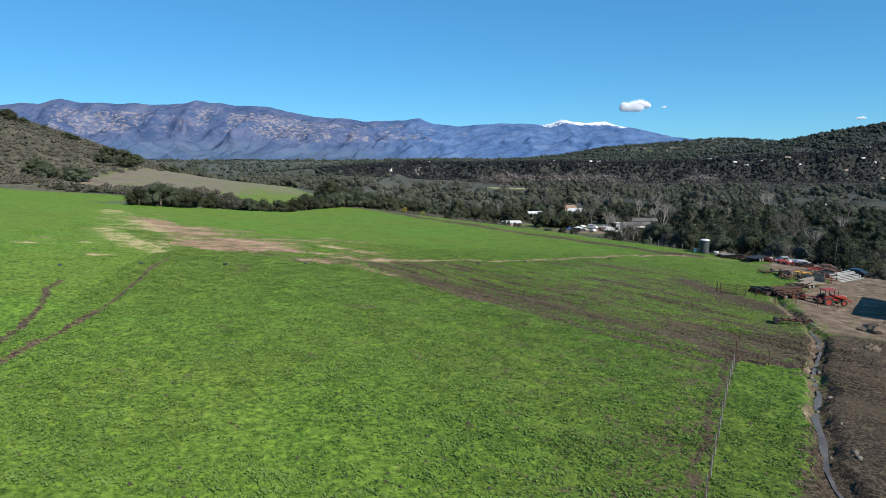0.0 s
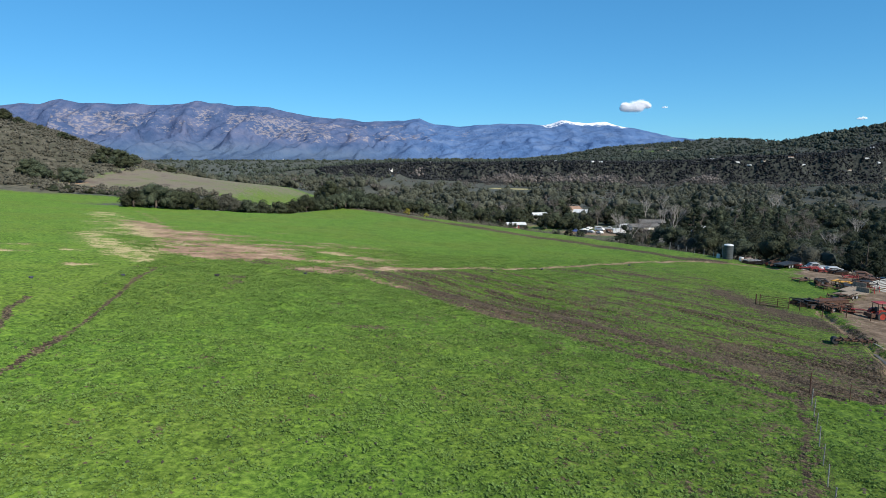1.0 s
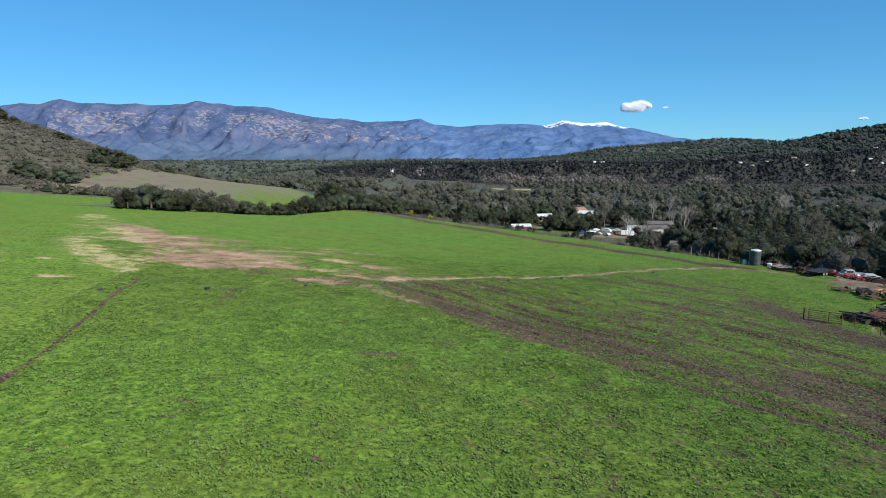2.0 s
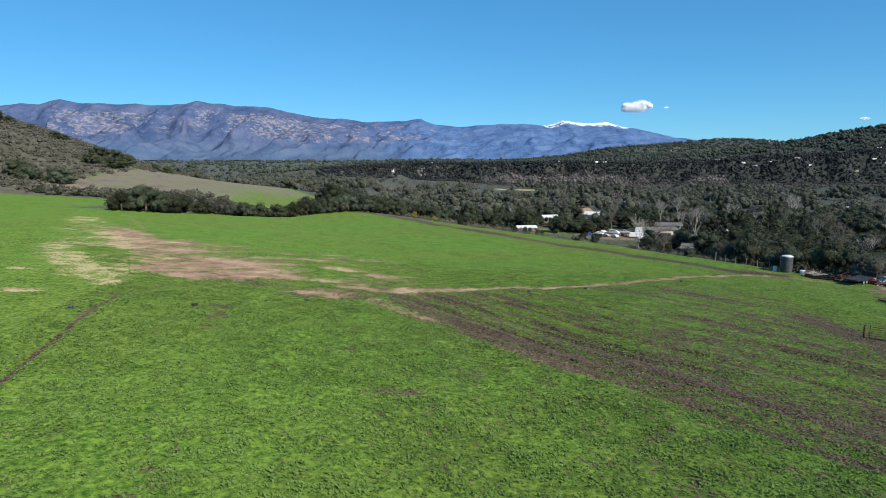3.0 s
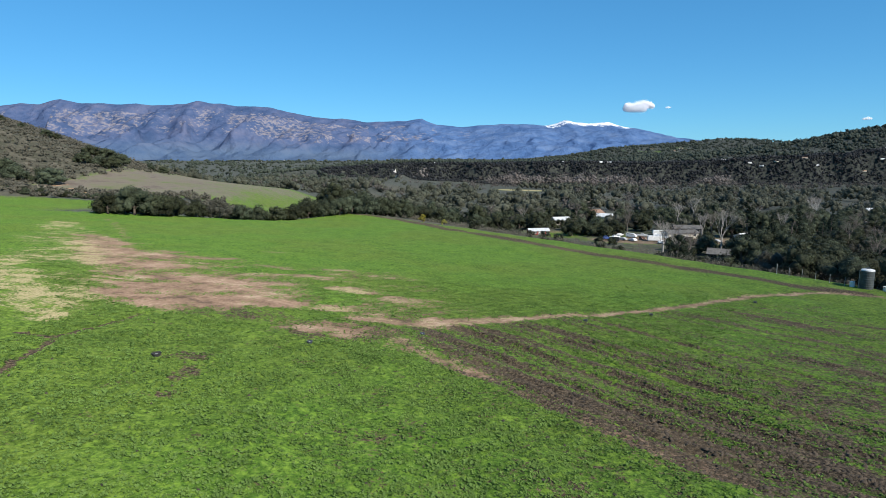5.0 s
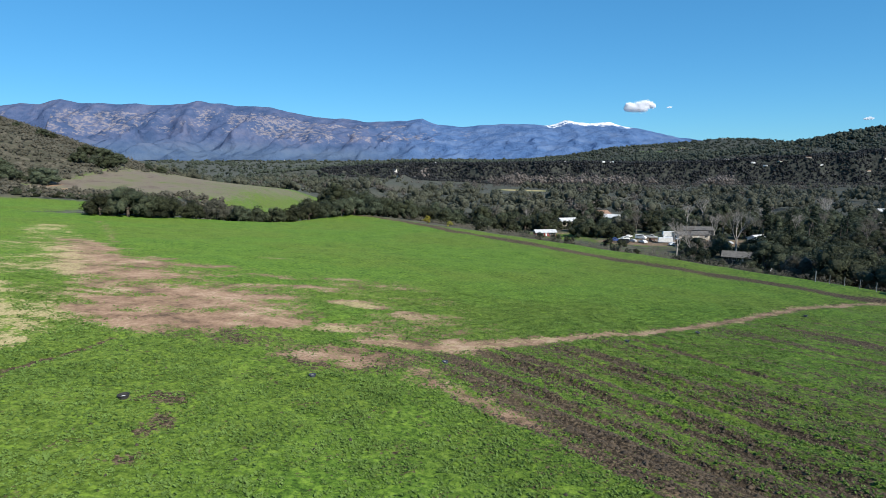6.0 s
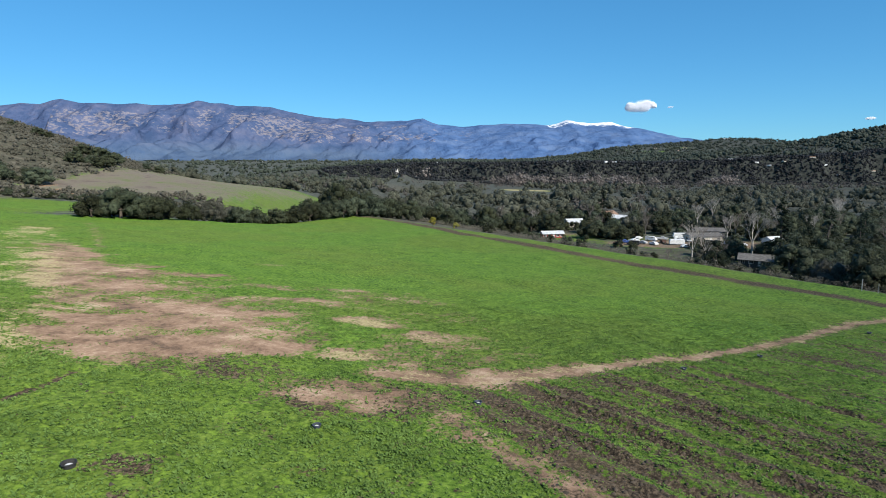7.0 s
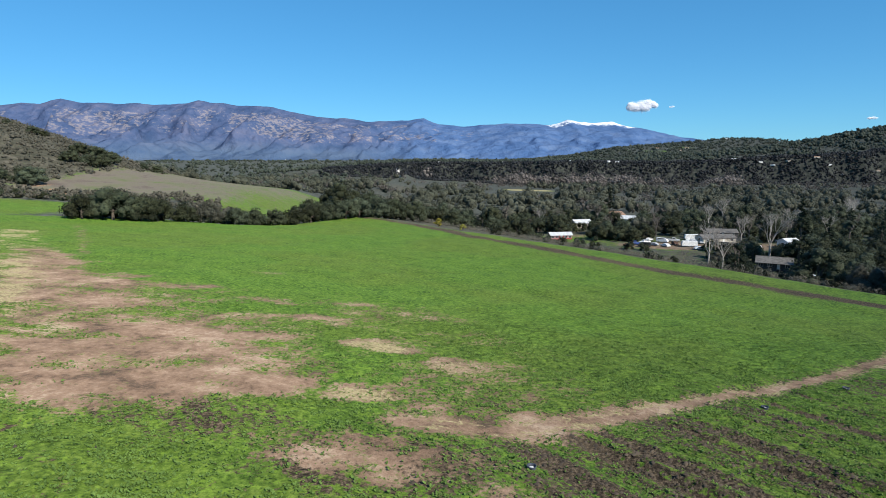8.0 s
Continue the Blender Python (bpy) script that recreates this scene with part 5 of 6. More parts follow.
make_drum(at_ground(56.9, 127.0), 0.42, 0.75, M_WHITE, "white plastic drum beside the water tank")
make_drum(at_ground(58.2, 125.6), 0.5, 0.7, M_WHITE, "squat white drum beside the water tank")
make_drum(at_ground(53.6, 129.8), 0.35, 0.8, M_WHITE, "white drum by the rim fence")


# ---- vehicles ----
def extrude_profile(points, width, taper=None):
    """A closed side profile (y, z) extruded across x; taper narrows the points above a height."""
    bm = bmesh.new()
    rows = []
    for s in (-1, 1):
        row = []
        for y, z in points:
            w = width / 2
            if taper and z > taper[0]:
                w *= 1 - (z - taper[0]) * taper[1]
            row.append(bm.verts.new((s * w, y, z)))
        rows.append(row)
    n = len(points)
    bm.faces.new(rows[0])
    bm.faces.new(rows[1][::-1])
    for k in range(n):
        bm.faces.new((rows[0][k], rows[1][k], rows[1][(k + 1) % n], rows[0][(k + 1) % n]))
    bmesh.ops.recalc_face_normals(bm, faces=bm.faces)
    return bm


def make_car(m, paint, label, kind="car"):
    car = empty(kind, m, label, "car" if kind != "pickup_truck" else "truck", "parked vehicles")
    if kind == "pickup_truck":
        prof = [(-2.6, 0.45), (2.6, 0.45), (2.65, 0.75), (2.5, 1.05), (1.25, 1.12), (0.65, 1.75), (-0.55, 1.78), (-0.7, 1.15), (-2.6, 1.12)]
    elif kind == "van":
        prof = [(-2.5, 0.4), (2.5, 0.4), (2.55, 0.8), (2.35, 1.1), (1.6, 1.95), (1.2, 2.1), (-2.4, 2.1), (-2.5, 1.9)]
    else:
        prof = [(-2.2, 0.38), (2.2, 0.38), (2.25, 0.62), (2.05, 0.85), (1.0, 0.98), (0.35, 1.42), (-1.1, 1.45), (-1.75, 1.05), (-2.2, 0.98)]
    part("body", extrude_profile(prof, 1.8, (1.0, 0.28)), paint, car, bevel=0.05)
    top = max(z for _, z in prof)
    y0, y1 = {"pickup_truck": (-0.5, 0.8), "van": (-2.2, 1.7)}.get(kind, (-1.2, 0.5))
    for s in (-1, 1):
        part("side_window", one_box(s * 0.855, (y0 + y1) / 2, top - 0.30, 0.03, (y1 - y0) * 0.8, 0.3), M_GLASS, car)
    part("windscreen", one_box(0, y1 + 0.02, top - 0.32, 1.45, 0.06, 0.42, m=Matrix.Rotation(0, 4, "X")), M_GLASS, car)
    for s in (-1, 1):
        part("headlight", one_box(s * 0.65, prof[1][0] + 0.03, 0.72, 0.32, 0.05, 0.14), M_WHITE, car)
        for y in (-1.35, 1.4):
            add_wheel(car, (s * 0.82, y, 0.33), 0.33, 0.22, M_TYRE, M_GALV)
    part("bumper", one_box(0, prof[1][0] + 0.05, 0.5, 1.7, 0.1, 0.16), M_DARK_IRON, car)
    return car


def vehicle(x, y, turn, paint, label, kind="car"):
    return make_car(at_ground(x, y, radians(turn)), paint, label, kind)


vehicle(69.7, 119.0, 70, M_SILVER, "silver car parked at the dirt yard's edge")
vehicle(72.3, 115.3, 60, M_RUST, "dull red old car parked in the yard")
vehicle(75.0, 110.8, 35, M_BLACK, "black open off-roader parked under trees")
vehicle(68.6, 122.2, 80, M_GALV, "grey pickup truck parked among machinery", "pickup_truck")
vehicle(93.0, 246.4, 150, M_WHITE, "white car parked below the grey house")
vehicle(96.6, 241.8, 150, M_WHITE, "white van parked below the grey house", "van")
for k, (x, y, paint, kind, lb) in enumerate(((77, 313, M_WHITE, "car", "white car in a row of parked vehicles"), (73, 316, M_SILVER, "car", "silver car in a row of parked vehicles"), (68, 312, M_DARK_IRON, "van", "dark grey van in a row of parked vehicles"),
                                             (66, 318, M_BLUE, "pickup_truck", "blue pickup truck in a row of parked vehicles"), (71, 321, M_WHITE, "pickup_truck", "white pickup truck in a row of parked vehicles"), (91, 320, M_SILVER, "van", "silver van parked by the lot"), (96, 322, M_SILVER, "car", "silver car parked by the lot"), (83, 318, M_RUST, "car", "dark red car parked by the lot"), (27, 331, M_BLUE, "car", "blue car parked by the red stable"), (80, 325, M_WHITE, "van", "white van among clutter in the lot"), (86, 328, M_SILVER, "pickup_truck", "silver pickup truck among clutter in the lot"), (88, 305, M_WHITE, "car", "white car at the lot's edge"), (62, 314, M_RUST, "car", "dull red car at the lot's edge"), (76, 330, M_WHITE, "car", "white car at the back of the lot"), (92, 327, M_WHITE, "pickup_truck", "white pickup truck at the back of the lot"), (108, 313, M_WHITE, "car", "white car behind the grey house"), (113, 309, M_SILVER, "car", "silver car behind the grey house"), (101, 313, M_DARK_IRON, "van", "dark van behind the grey house"))):
    vehicle(x, y, 20 + 23 * k, paint, lb, kind)


def make_caravan(m, label):
    c = empty("travel_trailer", m, label, "trailer", "parked trailers")
    part("body", extrude_profile([(-3, 0.5), (3, 0.5), (3.2, 1.2), (2.9, 2.5), (-2.9, 2.6), (-3.1, 1.4)], 2.3), M_WHITE, c, bevel=0.06)
    for y in (-1.6, 0.4, 1.9):
        part("window", one_box(1.16, y, 1.8, 0.03, 0.8, 0.5), M_GLASS, c)
    part("door", one_box(1.165, -0.6, 1.4, 0.03, 0.7, 1.7), M_CREAM, c)
    for s in (-1, 1):
        add_wheel(c, (s * 1.05, 0, 0.35), 0.35, 0.2, M_TYRE, M_GALV)
    part("hitch", one_rod((0, 3.0, 0.5), (0, 4.2, 0.45), 0.06), M_DARK_IRON, c)
    return c


van1 = make_caravan(at_ground(86.8, 312.5, 1.4), "white travel trailer parked in the valley lot")
for x, y, a in ((96, 333, 1.4),):
    copy_thing(van1, at_ground(x, y, a))


# ---- tractor and implements ----
def make_tractor(m):
    t = empty("tractor", m, "orange-red farm tractor standing in the dirt yard", "tractor")
    part("hood", extrude_profile([(0.3, 0.75), (2.1, 0.75), (2.15, 1.1), (2.0, 1.38), (0.3, 1.52)], 0.78), M_ORANGE, t, bevel=0.05)
    part("chassis", one_box(0, 0.5, 0.68, 0.55, 3.0, 0.32), M_DARK_IRON, t, bevel=0.03)
    part("grille", one_box(0, 2.16, 1.05, 0.6, 0.04, 0.42), M_DARK_IRON, t)
    for s in (-1, 1):
        part("fender", extrude_profile([(-1.35, 0.95), (-1.2, 1.32), (-0.75, 1.5), (-0.2, 1.42), (0.05, 1.1), (0.0, 1.02), (-0.3, 1.32), (-0.75, 1.4), (-1.1, 1.25)], 0.42), M_ORANGE, t).location.x = s * 0.75
        add_wheel(t, (s * 0.82, -0.7, 0.68), 0.68, 0.42, M_TYRE, M_ORANGE, "rear_wheel")
        front = add_wheel(t, (s * 0.72, 1.65, 0.46), 0.46, 0.3, M_TYRE, M_ORANGE, "front_wheel")
        for y in (-1.0, 0.3):
            part("cab_post", one_rod((s * 0.55, y, 1.3), (s * 0.5, y - 0.05, 2.25), 0.045, seg=6), M_DARK_IRON, t)
        part("lamp", one_box(s * 0.26, 2.14, 1.28, 0.18, 0.05, 0.1), M_WHITE, t)
    part("roof", one_box(0, -0.38, 2.30, 1.3, 1.6, 0.11), M_ORANGE, t, bevel=0.04)
    part("seat", extrude_profile([(-0.9, 1.1), (-0.35, 1.1), (-0.35, 1.22), (-0.75, 1.25), (-0.85, 1.75), (-0.95, 1.75)], 0.5), M_TYRE, t)
    part("steering_wheel", one_rod((0, 0.05, 1.55), (0, 0.1, 1.58), 0.2, seg=14), M_TYRE, t)
    part("exhaust", one_rod((0.3, 1.0, 1.4), (0.3, 1.0, 2.1), 0.04), M_DARK_IRON, t)
    for s in (-1, 1):
        part("loader_arm", extrude_profile([(0.1, 1.5), (0.4, 1.6), (2.2, 1.05), (2.9, 0.5), (2.75, 0.42), (2.1, 0.9), (0.4, 1.4)], 0.09), M_ORANGE, t).location.x = s * 0.6
    part("rear_box", one_box(0, -1.7, 0.75, 1.5, 0.5, 0.45), M_RUST, t, bevel=0.03)
    return t


make_tractor(Matrix.LocRotScale((49.2, 77.2, gz(49.2, 77.2)), Euler((0, 0, radians(-88))), (0.92, 0.92, 0.92)))


def make_spreader(m):
    s = empty("manure_spreader", m, "dark red box spreader with a worn frame", "farm implement")
    part("box", extrude_profile([(-2.4, 0.7), (2.2, 0.7), (2.5, 1.3), (-2.5, 1.25)], 1.5), M_RUST, s, bevel=0.04)
    part("drawbar", one_rod((0, 2.2, 0.75), (0, 4.0, 0.5), 0.07), M_RUST, s)
    for k in (-1, 1):
        add_wheel(s, (k * 0.9, -0.6, 0.5), 0.5, 0.3, M_TYRE, M_RUST)
        part("side_rail", one_box(k * 0.78, 0, 1.33, 0.07, 5.0, 0.08), M_RUST, s)
    part("beater", one_rod((-0.7, -2.55, 1.0), (0.7, -2.55, 1.0), 0.25, seg=10), M_DARK_IRON, s)
    return s


make_spreader(at_ground(46.6, 82.6, radians(-82), 0.82))


def make_disc_harrow(m, label, paint, rows=2, discs=9, wheels=True):
    d = empty("disc_harrow", m, label, "farm implement", "field implements")
    bm = bmesh.new()
    for y in (-0.6, 0.6):
        box(bm, 0, y, 0.75, 2.8, 0.12, 0.12)
    for x in (-1.2, 0, 1.2):
        box(bm, x, 0, 0.78, 0.12, 1.5, 0.12)
    rod(bm, (0, 0.6, 0.78), (0, 2.4, 0.5), 0.07, seg=6)
    part("frame", bm, paint, d)
    for r in range(rows):
        y = -0.6 + 1.2 * r
        part("axle", one_rod((-1.4, y, 0.36), (1.4, y, 0.36), 0.05, seg=6), M_DARK_IRON, d)
        for k in range(discs):
            x = -1.35 + 2.7 * k / (discs - 1)
            part("disc", one_rod((x - 0.02, y, 0.34), (x + 0.02, y + 0.03, 0.34), 0.34, 0.30, seg=12), M_RUST, d)
    if wheels:
        for s in (-1, 1):
            add_wheel(d, (s * 0.8, 0, 0.36), 0.36, 0.2, M_TYRE, M_GALV)
    return d


harrow = make_disc_harrow(at_ground(43.6, 83.2, radians(15)), "small black disc harrow parked in grass", M_DARK_IRON)
copy_thing(harrow, at_ground(56.8, 101.0, radians(70)))["label"] = "black disc harrow parked at the yard's edge"
make_disc_harrow(at_ground(59.6, 100.4, radians(-70)), "faded yellow harrow parked in grass", M_YELLOW_PAINT)
make_disc_harrow(at_ground(62.0, 100.2, radians(20)), "dark rusty harrow parked by the trailers", M_RUST)
make_disc_harrow(at_ground(44.8, 80.4, radians(-80)), "rusty harrow with a wooden seat box", M_RUST)
make_disc_harrow(at_ground(47.4, 81.0, radians(60)), "rusty red cultivator frame beside the tractor", M_RUST)
make_disc_harrow(at_ground(60.5, 121.0, radians(60)), "rusty cultivator in the machinery row", M_RUST)
make_disc_harrow(at_ground(63.0, 119.6, radians(-40)), "red harrow in the machinery row", M_RED)
make_disc_harrow(at_ground(65.4, 117.0, radians(70)), "faded red cultivator in the machinery row", M_RED)
make_disc_harrow(at_ground(67.6, 113.6, radians(20)), "dark iron rake in the machinery row", M_DARK_IRON)
make_disc_harrow(at_ground(57.4, 123.6, radians(10)), "grey iron frame in the machinery row", M_GALV)


def make_drag(m):
    """A field drag with an upright dark drum at one end."""
    d = empty("field_drag", m, "old rusty field drag with a dark drum and tines", "farm implement")
    part("drum", one_rod((-0.35, -1.7, 0.38), (0.35, -1.7, 0.38), 0.38, seg=18), M_TYRE, d, "dark rubber drum")
    for x in (-0.35, 0.35):
        part("beam", one_box(x, 0.2, 0.5, 0.2, 4.0, 0.2), M_RUST, d, bevel=0.03)
    for k in range(5):
        part("crosspiece", one_box(0, -1.0 + 0.8 * k, 0.66, 1.3, 0.14, 0.1), M_RUST, d, bevel=0.02)
    for k in range(12):
        for s in (-1, 1):
            part("tine", one_rod((s * 0.5, -1.0 + 0.3 * k, 0.6), (s * 0.62, -1.0 + 0.3 * k, 0.02), 0.035, 0.015, 5), M_RUST, d)
    part("drawbar", one_rod((0.3, 1.8, 0.5), (1.3, 2.6, 0.15), 0.06), M_PALE_BARK, d)
    return d


make_drag(at_ground(36.6, 63.8, radians(-105), 0.85))


def make_flatbed(m, label, deck):
    f = empty("flatbed_trailer", m, label, "trailer", "yard trailers")
    part("deck", one_box(0, 0, 0.75, 2.2, 5.6, 0.14), deck, f, bevel=0.02)
    for k in range(7):
        part("board", one_box(-0.96 + 0.32 * k, 0, 0.84, 0.28, 5.5, 0.04), deck, f)
    part("frame", one_box(0, 0, 0.6, 0.9, 5.4, 0.14), M_DARK_IRON, f)
    part("drawbar", one_rod((0, 2.8, 0.6), (0, 4.2, 0.45), 0.07), M_DARK_IRON, f)
    for s in (-1, 1):
        for y in (-0.9, 0.0):
            add_wheel(f, (s * 1.0, y, 0.36), 0.36, 0.22, M_TYRE, M_GALV)
    part("headboard", one_box(0, 2.75, 1.2, 2.2, 0.08, 0.8), deck, f)
    return f


make_flatbed(at_ground(57.6, 95.0, radians(-55), 0.85), "grey-brown flatbed trailer with worn boards", M_WOOD)
make_flatbed(at_ground(55.4, 92.0, radians(-70), 0.85), "dark low trailer with weathered boards", M_WOOD)
make_flatbed(at_ground(61.6, 119.2, radians(-60)), "dark flatbed trailer in the machinery row", M_DARK_IRON)

# pale irrigation pipes lying side by side
pipe = empty("irrigation_pipe", at_ground(66.5, 99.0, radians(-62)), "long pale irrigation pipe lying on dirt", "pipe", "irrigation pipes")
part("tube", one_rod((0, -3.6, 0.14), (0, 3.6, 0.14), 0.10, seg=10), M_PIPE, pipe)
part("coupling", one_rod((0, 3.5, 0.14), (0, 3.8, 0.14), 0.16, seg=10), M_GALV, pipe)
for k in range(1, 8):
    copy_thing(pipe, at_ground(66.5 + 0.40 * k, 99.0 + 1.05 * k, radians(-62 + 3 * math.sin(k * 2))))


def make_heap(name, m, size, count, material, label, category, seed, blob=0.35):
    """A heap: a lumpy mound with loose pieces on it."""
    r = np.random.RandomState(seed)
    heap = empty(name, m, label, category)
    bm = bmesh.new()
    bmesh.ops.create_icosphere(bm, subdivisions=3, radius=1.0)
    for v in bm.verts:
        k = 1 + 0.28 * noise.noise(v.co * 2.3 + Vector((seed, 0, 0)))
        v.co = Vector((v.co.x * size[0] * k, v.co.y * size[1] * k, max(-0.1, v.co.z) * size[2] * k))
    part("mound", bm, material, heap)
    for k in range(count):
        a, q = r.uniform(0, 6.283), math.sqrt(r.uniform(0, 1)) * 1.05
        bm = bmesh.new()
        bmesh.ops.create_icosphere(bm, subdivisions=1, radius=blob * r.uniform(0.5, 1.2))
        for v in bm.verts:
            v.co *= r.uniform(0.75, 1.2)
        ob = part("lump", bm, material, heap)
        ob.location = (math.cos(a) * q * size[0], math.sin(a) * q * size[1], max(0.05, size[2] * (1 - q * q) * 0.9))
    return heap


make_heap("tarp_heap", at_ground(64.3, 121.2), (1.6, 1.1, 1.2), 6, M_TARP, "heap covered with a white tarp", "heap", 2, 0.7)
make_heap("tarp_heap", at_ground(67.5, 118.0), (1.1, 0.9, 0.8), 5, M_TARP, "smaller heap under a white tarp", "heap", 3, 0.5)
make_heap("dirt_pile", at_ground(46.0, 62.8), (2.4, 1.7, 1.1), 40, M_DIRT_HEAP, "heap of loose brown dirt in the yard", "pile", 4, 0.22)
make_heap("stone_pile", at_ground(38.8, 54.6), (0.8, 0.6, 0.4), 14, M_DIRT_HEAP, "small pile of brown stones on mud", "pile", 5, 0.22)
r4 = np.random.RandomState(8)
for k in range(12):
    x, y = GULLY[5 + k % 6]
    x, y = x + r4.normal() * 0.7 + 0.3, y + r4.normal() * 1.6
    bm = bmesh.new()
    bmesh.ops.create_icosphere(bm, subdivisions=1, radius=r4.uniform(0.10, 0.24))
    for v in bm.verts:
        v.co *= r4.uniform(0.7, 1.25)
    ob = part("stone", bm, M_ROCK, None)
    ob.location = (x, y, gz(x, y) + 0.03)
    tagged(ob, "grey stone lying in the eroded gully", "stone", "gully stones")


# ---- scrap along the yard's edge ----
def make_scrap(m, seed, paint, label):
    """A broken frame of bars with a plate, a wheel and a bent arm."""
    r = np.random.RandomState(seed)
    s = empty("scrap_frame", m, label, "scrap metal", "scrap along the yard")
    w, d, h = r.uniform(0.9, 1.8), r.uniform(0.6, 1.2), r.uniform(0.5, 1.3)
    for a in (-1, 1):
        for b in (-1, 1):
            part("upright", one_rod((a * w, b * d, 0), (a * w * r.uniform(0.7, 1), b * d, h * r.uniform(0.6, 1.2)), 0.05, seg=5), paint, s)
        part("rail", one_box(0, a * d, h * 0.55, 2 * w, 0.09, 0.1), paint, s)
        part("crossbar", one_box(a * w, 0, h * 0.5, 0.09, 2 * d, 0.1), M_DARK_IRON, s)
    part("plate", one_box(r.uniform(-0.3, 0.3), 0, h * 0.7, w * r.uniform(0.8, 1.5), d * 1.2, 0.06, m=pose(0, 0, 0, r.uniform(-12, 12), r.uniform(-8, 8), 0)), paint, s, bevel=0.01)
    part("arm", one_rod((0, d, h * 0.6), (r.uniform(-1, 1), d + r.uniform(0.6, 1.6), r.uniform(0.2, 1.6)), 0.06, 0.03, 6), M_RUST, s)
    add_wheel(s, (w, 0, 0.34), 0.34, 0.18, M_TYRE, M_RUST)
    return s


SCRAP_PAINT = [(M_RUST, "rusty broken machine frame in the yard row"), (M_DARK_IRON, "dark iron machine frame in the yard row"), (M_RED, "faded red machine frame in the yard row"), (M_GALV, "grey steel rack in the yard row"), (M_WOOD, "weathered timber rack in the yard row"), (M_PALE_ROOF, "pale sheet metal rack in the yard row")]
r5 = np.random.RandomState(31)
for k in range(26):
    t = k / 25
    x, y = 57.5 + 15.5 * t + r5.normal() * 0.7, 125.2 - 12.5 * t + r5.normal() * 1.3
    paint, lb = SCRAP_PAINT[int(r5.choice(6, p=(0.3, 0.25, 0.15, 0.12, 0.1, 0.08)))]
    make_scrap(at_ground(x, y, r5.uniform(0, 6.28)), 40 + k, paint, lb)
for k, (x, y) in enumerate(((56, 98), (58.5, 97.5), (61, 96.5), (52.5, 90), (50.5, 87.5), (48.6, 86), (55, 103.5), (64, 101.5), (47.2, 79.2), (45.6, 81.6), (43.4, 82.2), (66, 108), (68, 106.5))):
    paint, lb = SCRAP_PAINT[k % 3]
    make_scrap(at_ground(x, y, k * 1.1), 80 + k, paint, lb)


# ---- feed tubs in the pasture ----
def make_tub(m, r, h, material, label):
    tub = empty("feed_tub", m, label, "tub", "feed tubs")
    bm = bmesh.new()
    prof = [(r * 0.82, 0.0), (r * 0.97, h - 0.05), (r * 1.07, h - 0.05), (r * 1.07, h), (r * 0.93, h), (r * 0.78, 0.05), (0.01, 0.05)]
    rings = [[bm.verts.new((q * math.cos(2 * math.pi * a / 20), q * math.sin(2 * math.pi * a / 20), z)) for a in range(20)] for q, z in prof]
    for p, q in zip(rings[:-1], rings[1:]):
        for a in range(20):
            bm.faces.new((p[a], p[(a + 1) % 20], q[(a + 1) % 20], q[a]))
    part("shell", bm, material, tub)
    bm = bmesh.new()
    bmesh.ops.create_icosphere(bm, subdivisions=2, radius=r * 0.62)
    for v in bm.verts:
        v.co = Vector((v.co.x, v.co.y, 0.06 + max(0, v.co.z) * 0.5))
    part("lick_block", bm, M_WHITE, tub, "pale worn salt lick")
    return tub


make_tub(at_ground(-28.4, 76.4), 0.29, 0.22, M_TYRE, "black rubber tub with a pale lick")
tub = make_tub(at_ground(-11.2, 86.7), 0.21, 0.18, M_NAVY, "dark blue feed tub lying in the pasture")
for x, y in ((4.9, 97.4), (-19.5, 81.9), (13.2, 102.3), (30.7, 114.2), (-36.5, 71.4), (-43.9, 67.9)):
    copy_thing(tub, at_ground(x, y, x))


